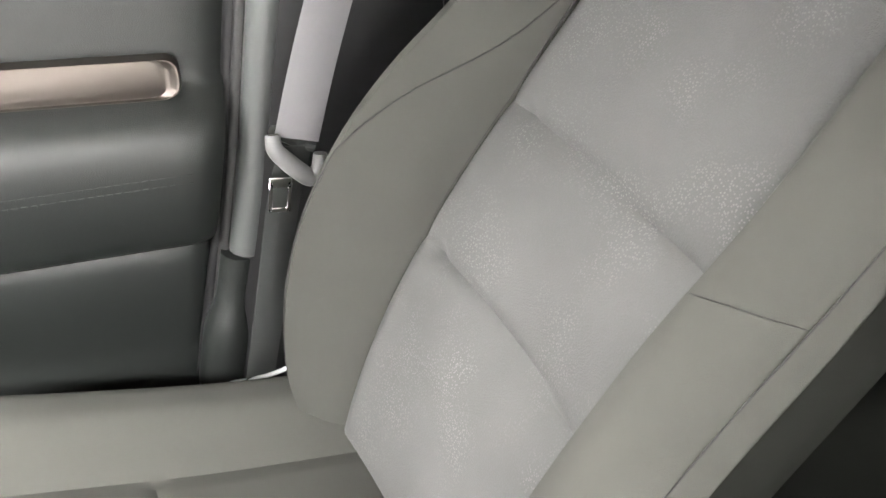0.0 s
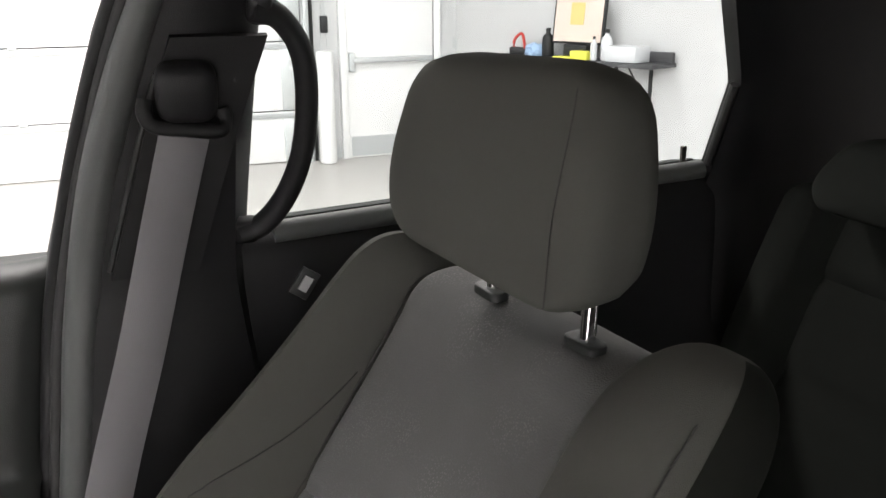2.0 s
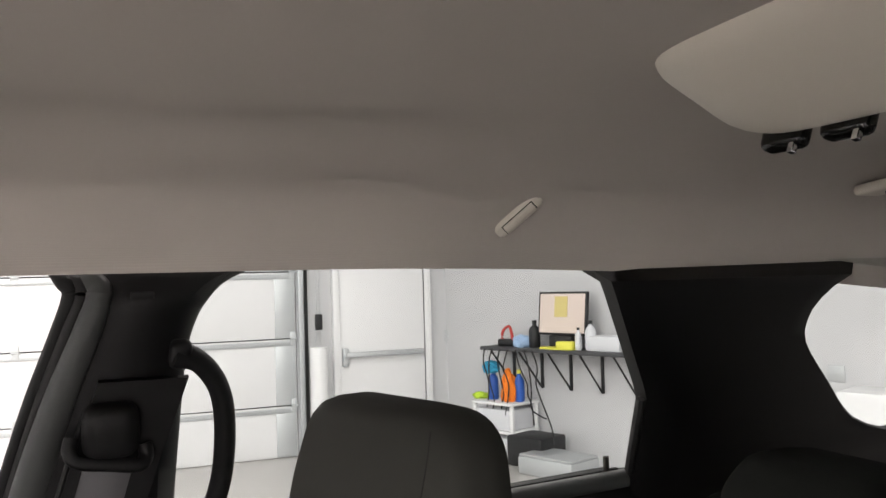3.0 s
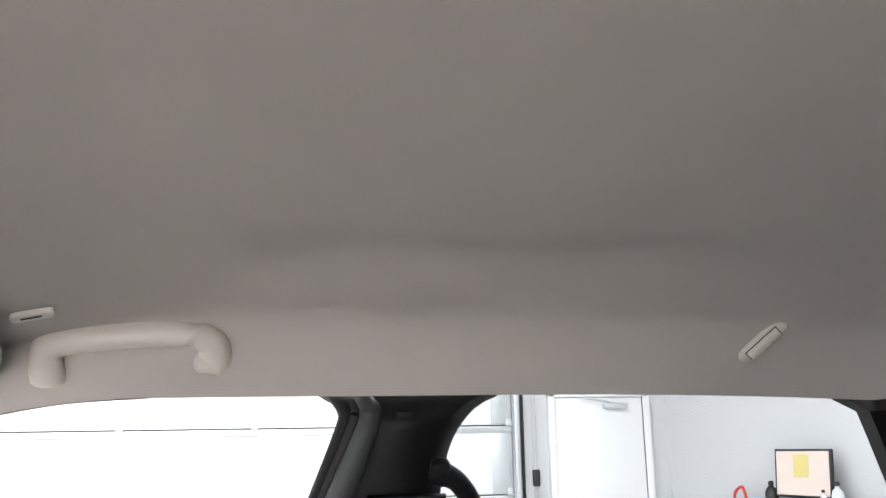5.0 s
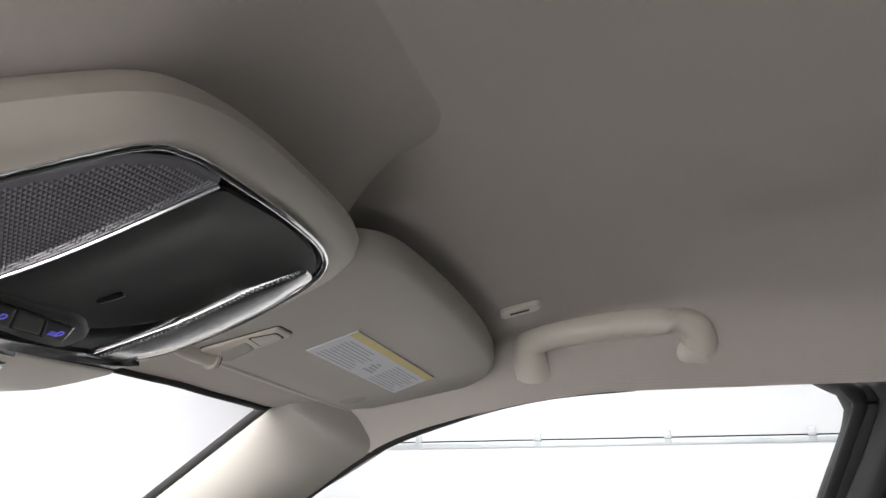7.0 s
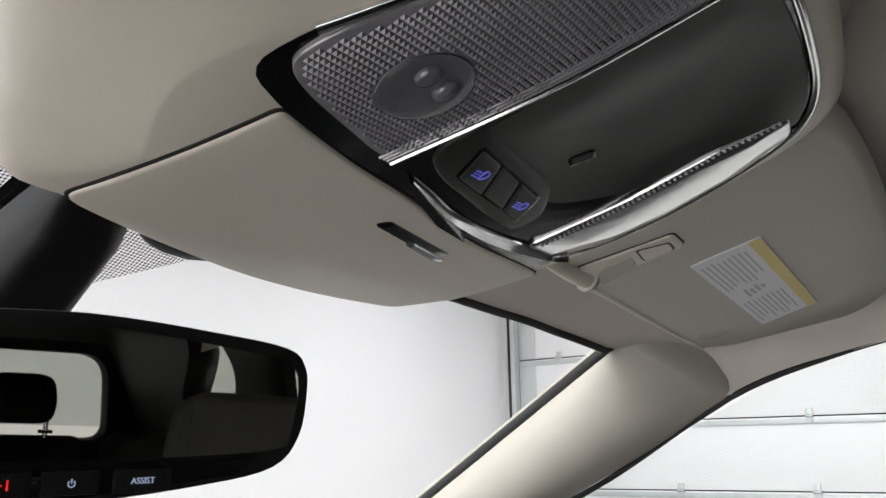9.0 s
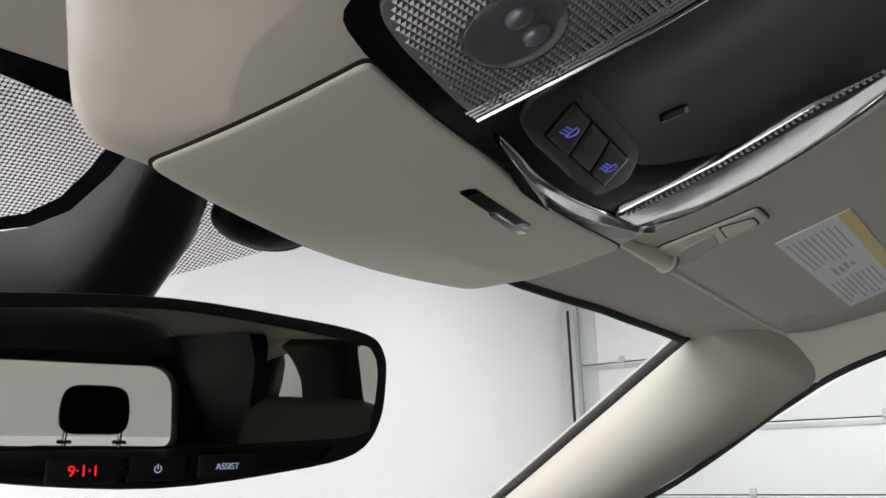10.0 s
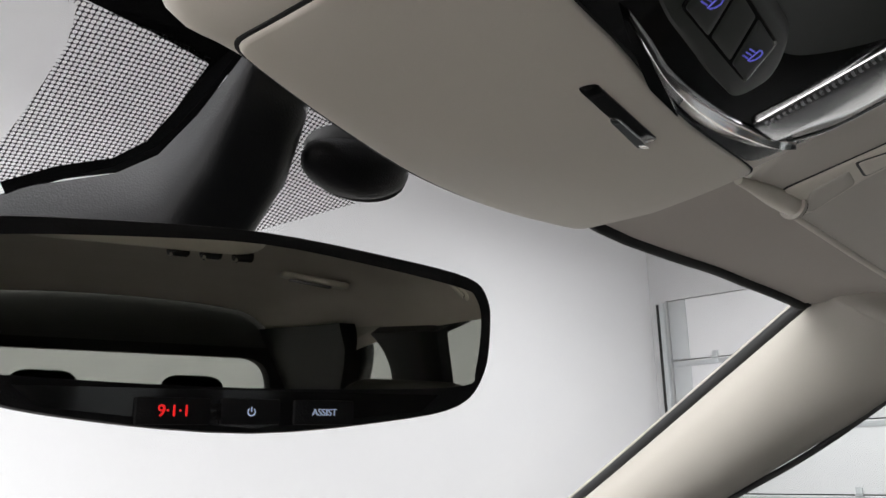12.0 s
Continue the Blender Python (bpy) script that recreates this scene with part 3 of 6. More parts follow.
part("lining", rings([frame_out(-2.10), frame_ring(-2.085, 0.10), frame_ring(-2.09, 0.02), frame_ring(-2.11, 0.0), frame_ring(-2.15, 0.0), frame_out(-2.18)], caps=False), BLACK, hatch)
# Headliner running down to the window; dark grey stands in for its shade.
part("shaded_header", box(1.50, 0.03, 0.24, pose(0, -2.135, 1.60), 0.008), TRIMG, hatch, "headliner strip over the rear window, shaded by its dark grey colour")
rear_pane = part("rear_window", box(1.3, 0.004, 0.40, pose(0, -2.16, 1.40)), TINTED, hatch, "tinted rear window pane")
rear_pane.visible_shadow = False

car_floor = structure(link("floor_pan", box(1.66, 3.9, 0.06, pose(0, -0.45, 0.33), 0.01), SEATD), "dark carpeted car floor", "floor pan")
dash = structure(link("dashboard", box(1.6, 0.40, 0.62, pose(0, 1.28, 0.70), 0.06, 4), BLACK), "plain black dashboard under the windscreen", "dashboard")


# ---- windscreen ----
def ws(x, y):
    return 1.633 - 0.554 * (y - 0.745) - 0.13 * (math.sqrt(x * x + 0.0025) - 0.05)


screen = thing("windscreen", "clear laminated windscreen with black dotted band near the mirror", "windscreen", kind="structure")
glass = part("pane", sheet(lambda u, v: ((2 * u - 1) * (0.70 + 0.2 * v), 0.72 + 0.85 * v, ws((2 * u - 1) * 0.66, 0.72 + 0.85 * v) + 0.012), 16, 8, 0.005, (0, 0.4, 1)), SCREEN, screen)
glass.visible_shadow = False


def print_band(name, corners, material, uv=None, nu=24, nv=6, lift=0.008):
    """Ceramic print on the glass: a patch between four plan corners."""
    a, b, c, d = [Vector((*p, 0)) for p in corners]
    own = bmesh.new()
    lay = own.loops.layers.uv.new("uv")
    grid = []
    for i in range(nu + 1):
        col = []
        for j in range(nv + 1):
            p = a.lerp(b, i / nu).lerp(d.lerp(c, i / nu), j / nv)
            col.append(own.verts.new((p.x, p.y, ws(p.x, p.y) + lift)))
        grid.append(col)
    for i in range(nu):
        for j in range(nv):
            f = own.faces.new((grid[i][j], grid[i + 1][j], grid[i + 1][j + 1], grid[i][j + 1]))
            for lp in f.loops:
                x, y = lp.vert.co.x, lp.vert.co.y * 1.143
                # skewed grid: staggered rows of dots
                lp[lay].uv = ((x - y * 0.0) / (uv or 0.0026), y / (uv or 0.0026))
    ob = part(name, own, material, screen)
    ob.visible_shadow = False
    return ob


print_band("top_band", [(-0.66, 0.715), (0.66, 0.715), (0.66, 0.728), (-0.66, 0.728)], GLOSSB)


# ---- front passenger seat ----
SX = 0.39
BACK = [(0.160, 0.66), (0.150, 0.70), (0.132, 0.76), (0.104, 0.83), (0.068, 0.90), (0.029, 0.965), (-0.015, 1.03), (-0.062, 1.10), (-0.098, 1.155), (-0.123, 1.195), (-0.136, 1.217), (-0.156, 1.231), (-0.190, 1.234), (-0.220, 1.225)]
RIDGE = [(0.195, 0.68), (0.202, 0.72), (0.203, 0.78), (0.196, 0.85), (0.176, 0.92), (0.138, 0.99), (0.085, 1.055), (0.020, 1.115), (-0.040, 1.175), (-0.082, 1.220), (-0.112, 1.248), (-0.142, 1.262), (-0.180, 1.262), (-0.205, 1.25)]
BACK_L = smooth_line([(0, a, b) for a, b in BACK], 5)
RIDGE_L = smooth_line([(0, a, b) for a, b in RIDGE], 5)


def half(sgn, z):
    """Half width of the centre panel; it narrows a little towards the top."""
    return 0.158 - 0.008 * smoothstep(1.05, 1.22, z) if sgn > 0 else 0.142 - 0.008 * smoothstep(1.03, 1.20, z)


def seat_back_insert(root):
    """Centre panel with two sewn cross creases."""
    n = len(BACK_L)

    def f(u, v):
        k = v * (n - 1)
        i = min(int(k), n - 2)
        p = BACK_L[i].lerp(BACK_L[i + 1], k - i)
        x = SX + (2 * u - 1) * half(2 * u - 1, p.z)
        e = abs(2 * u - 1)
        d = -0.012 * (1 - e ** 2) + 0.0
        slope = 0.10 * (x - SX)
        for zc, deep in ((0.897, 0.010), (1.029, 0.010)):
            d -= deep * math.exp(-abs(p.z - zc - slope * 0.2) / 0.0055) * (1.0 - 0.75 * smoothstep(0.80, 1.0, e))
            d -= 0.009 * math.exp(-((p.z - zc) / 0.010) ** 2 - ((2 * u - 1 - 0.84) / 0.08) ** 2)
        d += 0.003 * math.cos((p.z - 0.898) * 2 * math.pi / 0.124) * -1 * (1 - e ** 2)
        d -= 0.010 * max(0, e - 0.93) / 0.07
        return (x, p.y + d * 0.86, p.z + d * 0.5)

    ob = part("back_insert", sheet(f, 44, 190, 0.05, (0, -0.86, -0.5)), SEATI, root, "lighter grey woven centre panel with sewn cross creases")
    for u, lo in ((0.004, 0.52), (0.996, 0.20)):
        edge = [Vector(f(u, lo + (0.88 - lo) * k / 30)) + Vector((0, 0.0035, 0.002)) for k in range(31)]
        part("seam", tube(edge, 0.0012, 6, taper=lambda t: 0.3 + 0.7 * math.sin(math.pi * t) ** 0.5), SEAM, ob, "dark sewn edge seam")
    return ob


def seat_bolster(root, sgn):
    """Side wing of the backrest: front face, ridge and outer side."""
    n = len(BACK_L)
    rows, seam = [], []
    for k in range(n):
        c, r = BACK_L[k], RIDGE_L[min(k, len(RIDGE_L) - 1)].copy()
        v = k / (n - 1)
        top = smoothstep(0.86, 1.0, v)
        wide = 1 - 0.25 * top
        x0 = SX + sgn * 0.156
        up = Vector((0, 0.5, 0.86))
        ridge = Vector((SX + sgn * (0.156 + 0.037 * wide + 0.010 * smoothstep(0.25, 0.45, v) * (1 - smoothstep(0.72, 0.92, v))), r.y, r.z))
        back = Vector((0, -0.86, -0.42))
        pts = [Vector((x0, c.y - 0.035, c.z - 0.018)), Vector((x0, c.y - 0.004, c.z)), Vector((x0 + sgn * 0.006, c.y * 0.7 + r.y * 0.3 + 0.002, c.z * 0.7 + r.z * 0.3)),
               Vector((x0 + sgn * 0.020, c.y * 0.25 + r.y * 0.75 + 0.006, c.z * 0.25 + r.z * 0.75)), ridge + Vector((-sgn * 0.016, 0.004, 0.002)), ridge,
               ridge + Vector((sgn * 0.020 * wide, 0, 0)) + back * 0.018, ridge + Vector((sgn * 0.034 * wide, 0, 0)) + back * 0.05,
               ridge + Vector((sgn * 0.040 * wide, 0, 0)) + back * 0.09, ridge + Vector((sgn * 0.036 * wide, 0, 0)) + back * 0.15, ridge + Vector((sgn * 0.0, 0, 0)) + back * 0.19,
               Vector((x0, c.y - 0.11, c.z - 0.05))]
        tt = smoothstep(0.76, 1.0, v)
        shrink = math.sqrt(max(0.0, 1 - tt * tt))
        anchor = Vector((x0 + sgn * 0.034, min(c.y, r.y) - 0.045, c.z - 0.045))
        pts = [anchor + Vector(((q.x - anchor.x) * (0.30 + 0.70 * shrink), (q.y - anchor.y) * (0.45 + 0.55 * shrink), (q.z - anchor.z) * (0.55 + 0.45 * shrink))) for q in pts]
        rows.append(pts)
        s = 0.4 + 3.6 * smoothstep(0.25, 0.62, v) ** 1.5
        i = min(int(s), 3)
        seam.append(pts[5 - i].lerp(pts[4 - i], s - i) + Vector((-0.0004, 0.0006, 0.0004)))
    ob = part("outer_bolster", rings(rows), SEAT, root, "grey cloth side bolster")
    part("seam", tube(seam[2:int(0.60 * len(seam))], 0.0009, 6), SEAM, ob, "dark sewn seam")
    return ob


SPINE = smooth_line([(0, a, b) for a, b in BACK[:9]] + [(0, -0.126, 1.196), (0, -0.153, 1.232), (0, -0.177, 1.262), (0, -0.188, 1.277)], 6)
WING = [(0.0, -0.03, 0), (0.0, -0.002, 0), (0.005, 0.0, 0.38), (0.018, 0.0, 0.80), (0.036, 0.0, 0.98), (0.054, 0.0, 1.0), (0.073, 0.0, 0.90), (0.090, 0.0, 0.62), (0.100, 0.0, 0.25), (0.104, -0.022, 0), (0.102, -0.050, 0), (0.090, -0.072, 0), (0.05, -0.080, 0), (0.0, -0.080, 0)]


def inner_wing(root):
    """Inboard wing of the backrest: a rounded roll that ends in a domed top."""
    n = len(SPINE)
    rows, seam = [], []
    for k, c in enumerate(SPINE):
        v = k / (n - 1)
        rise = 0.030 + 0.030 * smoothstep(0.66, 0.80, c.z) * (1 - smoothstep(0.98, 1.20, c.z))
        cap = max(0.0, (c.z - 1.20) / 0.0771)
        keep = math.sqrt(max(0.0, 1 - min(1.0, cap) ** 2.4))
        x0 = SX - half(-1, min(c.z, 1.215))
        row = []
        for w, f, p in WING:
            w2, f2 = 0.050 + (w - 0.050) * (0.10 + 0.90 * keep), -0.035 + (f + p * rise + 0.035) * (0.10 + 0.90 * keep)
            row.append(Vector((x0 - w2, c.y + 0.86 * f2, c.z + 0.5 * f2)))
        rows.append(row)
        if 0.06 < v and cap < 0.55:
            seam.append(row[7] + Vector((-0.0012, 0.0006, 0.0004)))
    ob = part("inner_bolster", rings(rows), SEAT, root, "grey cloth side bolster with a domed top")
    part("seam", tube(seam, 0.0008, 6), SEAM, ob, "dark sewn seam")
    k = min(range(n), key=lambda q: abs(SPINE[q].z - 1.022))
    cross = [rows[k + (q - 2) // 2][q].lerp(rows[k + (q - 2) // 2 + 1][q], (q % 2) / 2) + Vector((-0.0002, 0.0004, 0.0002)) for q in range(2, 8)]
    part("seam", tube(cross, 0.0004, 6), SEAM, ob, "fine sewn cross seam")
    # Skin over the inboard side, coloured dark to paint in its shade.
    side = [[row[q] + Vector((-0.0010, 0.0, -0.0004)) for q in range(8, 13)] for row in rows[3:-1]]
    part("shaded_side", rings(side, False), SEATW, ob, "cloth side panel with its shade put into the colour")
    return ob


def headrest(root, cx, cy, cz, w, h, d, lean, material, posts=(0.0, 0.012, 0.075, -0.0185), yaw=0.0):
    """A rounded cushion on two bright posts; d is its depth."""
    cy0 = cy
    bm = bmesh.new()
    rows = []
    out = rounded([(-w * 0.46, 0), (w * 0.46, 0), (w * 0.52, h * 0.45), (w * 0.44, h), (-w * 0.44, h), (-w * 0.52, h * 0.45)], [h * 0.30, h * 0.30, h * 0.35, h * 0.36, h * 0.36, h * 0.35], 8)
    c = Vector((0, h * 0.5))
    def at(q, dy):
        y = cy + dy * d - lean * q.y
        if yaw:
            # the lower edge falls towards the inboard side
            q = Vector((q.x, q.y + (0.015 * q.x / (w / 2) - 0.005) * (1 - q.y / h)))
        y += (0.012 * (1 - (q.x / (w / 2)) ** 2) - 0.021 * smoothstep(0.25, 1.0, q.y / h) * d / 0.11) * smoothstep(-0.1, 0.5, dy)
        c_, s_ = math.cos(math.radians(yaw)), math.sin(math.radians(yaw))
        return (cx + q.x * c_ - (y - cy) * s_, cy + q.x * s_ + (y - cy) * c_, cz + q.y)

    for k, dy in ((0.12, 0.53), (0.35, 0.53), (0.6, 0.525), (0.8, 0.518)):
        rows.append([at(c + (p - c) * k, dy) for p in out])
    for dy, inset in ((0.505, 0.016), (0.48, 0.009), (0.40, 0.003), (0.22, 0.0), (0.02, 0.0), (-0.1, 0.0), (-0.34, 0.006), (-0.46, 0.018), (-0.50, 0.034)):
        rows.append([at(p + (c - p).normalized() * inset, dy) for p in out])
    rings(rows, bm=bm)
    ob = part("headrest", bm, material, root, "rounded grey cloth headrest")
    if posts:
        line = [Vector(at(Vector((-w * 0.36, h * (0.06 + 0.86 * k / 12))), 0.525)) + Vector((0, 0.0002, 0)) for k in range(13)]
        part("seam", tube(line, 0.0005, 6), SEAM, ob, "dark sewn seam")
        for s in (-1, 1):
            px, cy, low = cx + posts[0] + s * posts[2], cy0 + posts[1], cz + posts[3]
            part("headrest_post", tube([(px, cy + 0.0, low - 0.05), (px, cy - 0.004, low + 0.05)], 0.0065, 14, up=(0, 1, 0)), CHROME, root, "bright steel headrest post")
            g = slab(rounded([(px - 0.020, cy - 0.009), (px + 0.020, cy - 0.009), (px + 0.020, cy + 0.009), (px - 0.020, cy + 0.009)], 0.0085), lambda x, y: low - 0.10 * (y - cy), (0, 0, -1), 0.008, 0.002)
            part("post_guide", g, GREYP, root, "dark plastic post guide")
    return ob


def cushion(root):
    rows = []

    def top(x, y):
        e = (x - SX) / 0.25
        z = 0.675 + 0.02 * smoothstep(0.25, 0.62, y) + 0.24 * (y - 0.34)
        a = abs(x - SX)
        z += 0.046 * smoothstep(0.135, 0.20, a) - 0.05 * smoothstep(0.215, 0.262, a) ** 2
        z -= 0.006 * math.exp(-((a - 0.140) / 0.006) ** 2)
        z -= 0.005 * math.exp(-((y - 0.36) / 0.006) ** 2) * (a < 0.14)
        z -= 0.05 * smoothstep(0.60, 0.70, y) ** 2
        return z

    bm = sheet(lambda u, v: (SX - 0.262 + 0.524 * u, 0.10 + 0.60 * v, top(SX - 0.262 + 0.524 * u, 0.10 + 0.60 * v)), 70, 60, 0.11, (0, 0, -1))
    return part("seat_cushion", bm, SEAT, root, "grey cloth seat cushion with raised sides")


seat = thing("passenger_seat", "grey cloth front passenger seat with raised headrest", "car seat", at=(0, 0, 0))
seat_back_insert(seat)
seat_bolster(seat, 1), inner_wing(seat)
cushion(seat)
part("backrest_shell", box(0.40, 0.06, 0.54, pose(SX + 0.01, -0.052, 0.905, 30.5), 0.028, 4), SEATD, seat, "cloth rear of the backrest with shade put into its colour")
part("seat_base", box(0.46, 0.50, 0.24, pose(SX, 0.34, 0.475), 0.02), BLACK, seat, "black plastic seat base")
headrest(seat, 0.399, -0.160, 1.281, 0.246, 0.162, 0.082, 0.079, SEAT, (-0.013, -0.019, 0.068, -0.044), 10)
turn = Matrix.Translation((SX, -0.02, 0)) @ pose(0, 0, 0, 0, 0, 6) @ Matrix.Translation((-SX, 0.02, 0))
seat.matrix_basis = turn
tag = part("label_tag", box(0.004, 0.022, 0.030, pose(0.634, -0.066, 1.204, 35), 0.001), GREYP, seat, "small dark fabric tag")
part("tag_print", box(0.003, 0.010, 0.016, pose(0.6315, -0.066, 1.204, 35)), mat("tag_print", (0.22, 0.22, 0.22), 0.7, bump=0), tag, "pale printed patch")

# Thin pale strip curving along the outer side of the seat cushion.
strip_line = [turn.inverted() @ Vector(p) for p in ((0.662, 0.280, 0.6285), (0.662, 0.254, 0.6265), (0.662, 0.230, 0.6272), (0.662, 0.2015, 0.6356), (0.662, 0.180, 0.647))]
part("curved_strip", tube(smooth_line(strip_line, 6), 0.0034, 10, flat=0.7, taper=lambda t: 0.3 + 0.7 * math.sin(math.pi * t) ** 0.6), GALV, seat, "thin pale curved strip beside the seat cushion")

# ---- second-row seat ----
def rear_seat(cx, cy, label):
    root = thing("bucket_seat", label, "car seat", group="second row seats")
    line = smooth_line([(0, cy + 0.12, 0.68), (0, cy + 0.09, 0.80), (0, cy + 0.04, 0.96), (0, cy - 0.02, 1.12), (0, cy - 0.065, 1.22), (0, cy - 0.09, 1.245)], 6)
    n = len(line)

    def f(u, v):
        k = v * (n - 1)
        i = min(int(k), n - 2)
        p = line[i].lerp(line[i + 1], k - i)
        e = 2 * u - 1
        a = abs(e)
        w = 0.235 * (1 - 0.16 * smoothstep(0.80, 1.0, v))
        d = 0.035 * smoothstep(0.50, 0.74, a) - 0.05 * smoothstep(0.86, 1.0, a) - 0.008 * math.exp(-((a - 0.56) / 0.03) ** 2)
        for zc in (0.90, 1.02, 1.14):
            d -= 0.007 * math.exp(-((p.z - zc) / 0.008) ** 2) * (a < 0.56)
        return (cx + e * w, p.y + d, p.z + 0.3 * d)

    # Backrest and headrest colour includes the shade of the rear cabin.
    part("backrest", sheet(f, 44, 60, 0.10, (0, -0.95, -0.2)), SEATR, root, "cloth backrest with cabin shade put into its colour")
    part("seat_cushion", box(0.48, 0.48, 0.14, pose(cx, cy + 0.33, 0.64, 4), 0.04, 4), SEATD, root, "cloth cushion with shade put into its colour")
    part("seat_base", box(0.44, 0.40, 0.22, pose(cx, cy + 0.33, 0.47), 0.02), BLACK, root, "black seat base")
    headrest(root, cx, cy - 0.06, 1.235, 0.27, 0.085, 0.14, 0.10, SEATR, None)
    return root


rear_seat(0.45, -0.66, "cloth second-row seat behind the passenger seat, coloured dark as shade")
rear_seat(-0.40, -0.66, "cloth second-row seat on the driver side, coloured dark as shade")


# ---- seat belt ----
belt = thing("seat_belt", "grey webbing seat belt hanging on the centre pillar", "seat belt")
belt_line = smooth_line([(0.652, 0.060, 1.372), (0.664, 0.088, 1.270), (0.662, 0.122, 1.150), (0.652, 0.158, 1.040), (0.640, 0.182, 0.962)], 6)
part("webbing", ribbon(belt_line, 0.047, (-0.10, 1, 0.25), 0.0014), BELT, belt)
# Same belt below the latch, its shade given by the darker colour.
low_line = smooth_line([(0.640, 0.184, 0.955), (0.648, 0.200, 0.88), (0.656, 0.216, 0.78), (0.664, 0.236, 0.66), (0.67, 0.25, 0.58)], 6)
part("lower_webbing", ribbon(low_line, 0.040, (-0.35, 1, 0.25), 0.0014), BELT_SHADED, belt, "ribbed lower webbing with shade put into its colour")
plate = [(0.632, 0.207, 0.974), (0.628, 0.206, 0.960), (0.628, 0.196, 0.946), (0.629, 0.184, 0.932), (0.630, 0.172, 0.921), (0.632, 0.163, 0.928), (0.634, 0.160, 0.946)]
part("latch_plate", tube(smooth_line(plate, 5), 0.0100, 12, flat=0.75, up=(1, 0, 0), taper=lambda t: 0.72 + 0.28 * math.sin(math.pi * t)), mat("latch_grey", (0.085, 0.085, 0.085), 0.4, bump=0), belt, "grey plastic latch plate bar")
part("latch_back", tube(smooth_line([(0.646, 0.205, 0.972), (0.650, 0.185, 0.956), (0.648, 0.163, 0.946)], 5), 0.006, 8), GREYP, belt, "dark rear bar of the latch plate")
tongue = bmesh.new()
tm = pose(0.628, 0.205, 0.905, 6, 0, 0)
for dy, dz, sy, sz in ((-0.0095, 0, 0.0045, 0.036), (0.0095, 0, 0.0045, 0.036), (0, -0.0160, 0.023, 0.0055), (0, 0.0165, 0.023, 0.012)):
    box(0.0028, sy, sz, tm @ pose(0, dy, dz), 0.0008, 1, bm=tongue)
part("tongue", tongue, CHROME, belt, "bright steel belt tongue")
ring_top = thing("belt_guide", "black plastic belt height adjuster and guide loop", "belt guide")
part("adjuster_plate", sheet(lambda u, v: (at_z(B_IN, 1.215 + 0.24 * v) - 0.004, at_z(B_FRONT, 1.215 + 0.24 * v) - 0.050 - 0.086 * u, 1.215 + 0.24 * v), 6, 10, 0.008, (-1, 0, -0.3)), BLACK, ring_top)
part("guide_loop", tube(smooth_line([(0.636, 0.096, 1.398), (0.632, 0.098, 1.386), (0.632, 0.090, 1.375), (0.633, 0.062, 1.370), (0.636, 0.034, 1.366), (0.642, 0.026, 1.374), (0.644, 0.028, 1.386)], 5), 0.0075, 12, flat=0.8, up=(1, 0, 0)), BLACK, ring_top, "black belt loop")
cover_rows = []
for k, (w, d) in enumerate(((0.020, 0.010), (0.027, 0.002), (0.029, -0.006), (0.029, -0.014), (0.027, -0.020), (0.022, -0.025), (0.012, -0.027))):
    own = [Vector((0, w * 0.94 * math.copysign(abs(math.cos(a)) ** 0.5, math.cos(a)), w * math.copysign(abs(math.sin(a)) ** 0.5, math.sin(a)))) for a in [2 * math.pi * i / 28 for i in range(28)]]
    cover_rows.append([pose(0.640, 0.060, 1.408, 0, -22) @ (q + Vector((d, 0, 0))) for q in own])
part("guide_cover", rings(cover_rows), BLACK, ring_top, "rounded black height adjuster cover")
for dy in (-0.058, -0.136):
    part("slide_rail", tube([(at_z(B_IN, z) - 0.007, at_z(B_FRONT, z) + dy + 0.010, z) for z in (1.42, 1.36, 1.30, 1.25, 1.222)], 0.0035, 8), GREYP, ring_top, "raised edge of the adjuster slide")

# ---- assist loop on the centre pillar ----
hold = thing("pillar_grab_loop", "black plastic grab loop on the centre pillar's rear edge", "grab handle")
loop_line = smooth_line([(0.604, 0.002, 1.478), (0.612, -0.023, 1.470), (0.624, -0.045, 1.440), (0.640, -0.053, 1.395), (0.664, -0.051, 1.335), (0.690, -0.037, 1.285), (0.708, -0.014, 1.252), (0.712, 0.010, 1.245)], 6)
part("foot", box(0.020, 0.022, 0.030, pose(0.606, -0.006, 1.478, 0, -25), 0.007, 3), BLACK, hold, "upper handle foot")
part("foot", box(0.020, 0.030, 0.030, pose(0.716, 0.004, 1.246, 0, -25), 0.007, 3), BLACK, hold, "lower handle foot")
part("loop", tube(loop_line, 0.0140, 14, flat=0.8, up=(0, 1, 0)), BLACK, hold)


# third row headrests, seen in the mirror
for cx in (0.25, -0.16):
    third = thing("bench_backrest", "third-row backrest with raised headrest, coloured dark as shade", "car seat", group="third row backrests")
    # Near-black cloth paints in the shade at the back of the cabin.
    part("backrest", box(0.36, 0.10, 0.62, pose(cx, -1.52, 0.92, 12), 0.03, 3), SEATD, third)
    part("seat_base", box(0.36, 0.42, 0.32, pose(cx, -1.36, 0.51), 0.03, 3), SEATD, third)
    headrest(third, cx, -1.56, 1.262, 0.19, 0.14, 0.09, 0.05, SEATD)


# ---- overhead console ----
def zc(x, y):
    s = max(0.62 - y, 0)
    return 1.541 + 0.10 * s + 0.9 * s * s


console = thing("overhead_console", "beige overhead console with map lamps, switches and sunglasses bin", "overhead console")
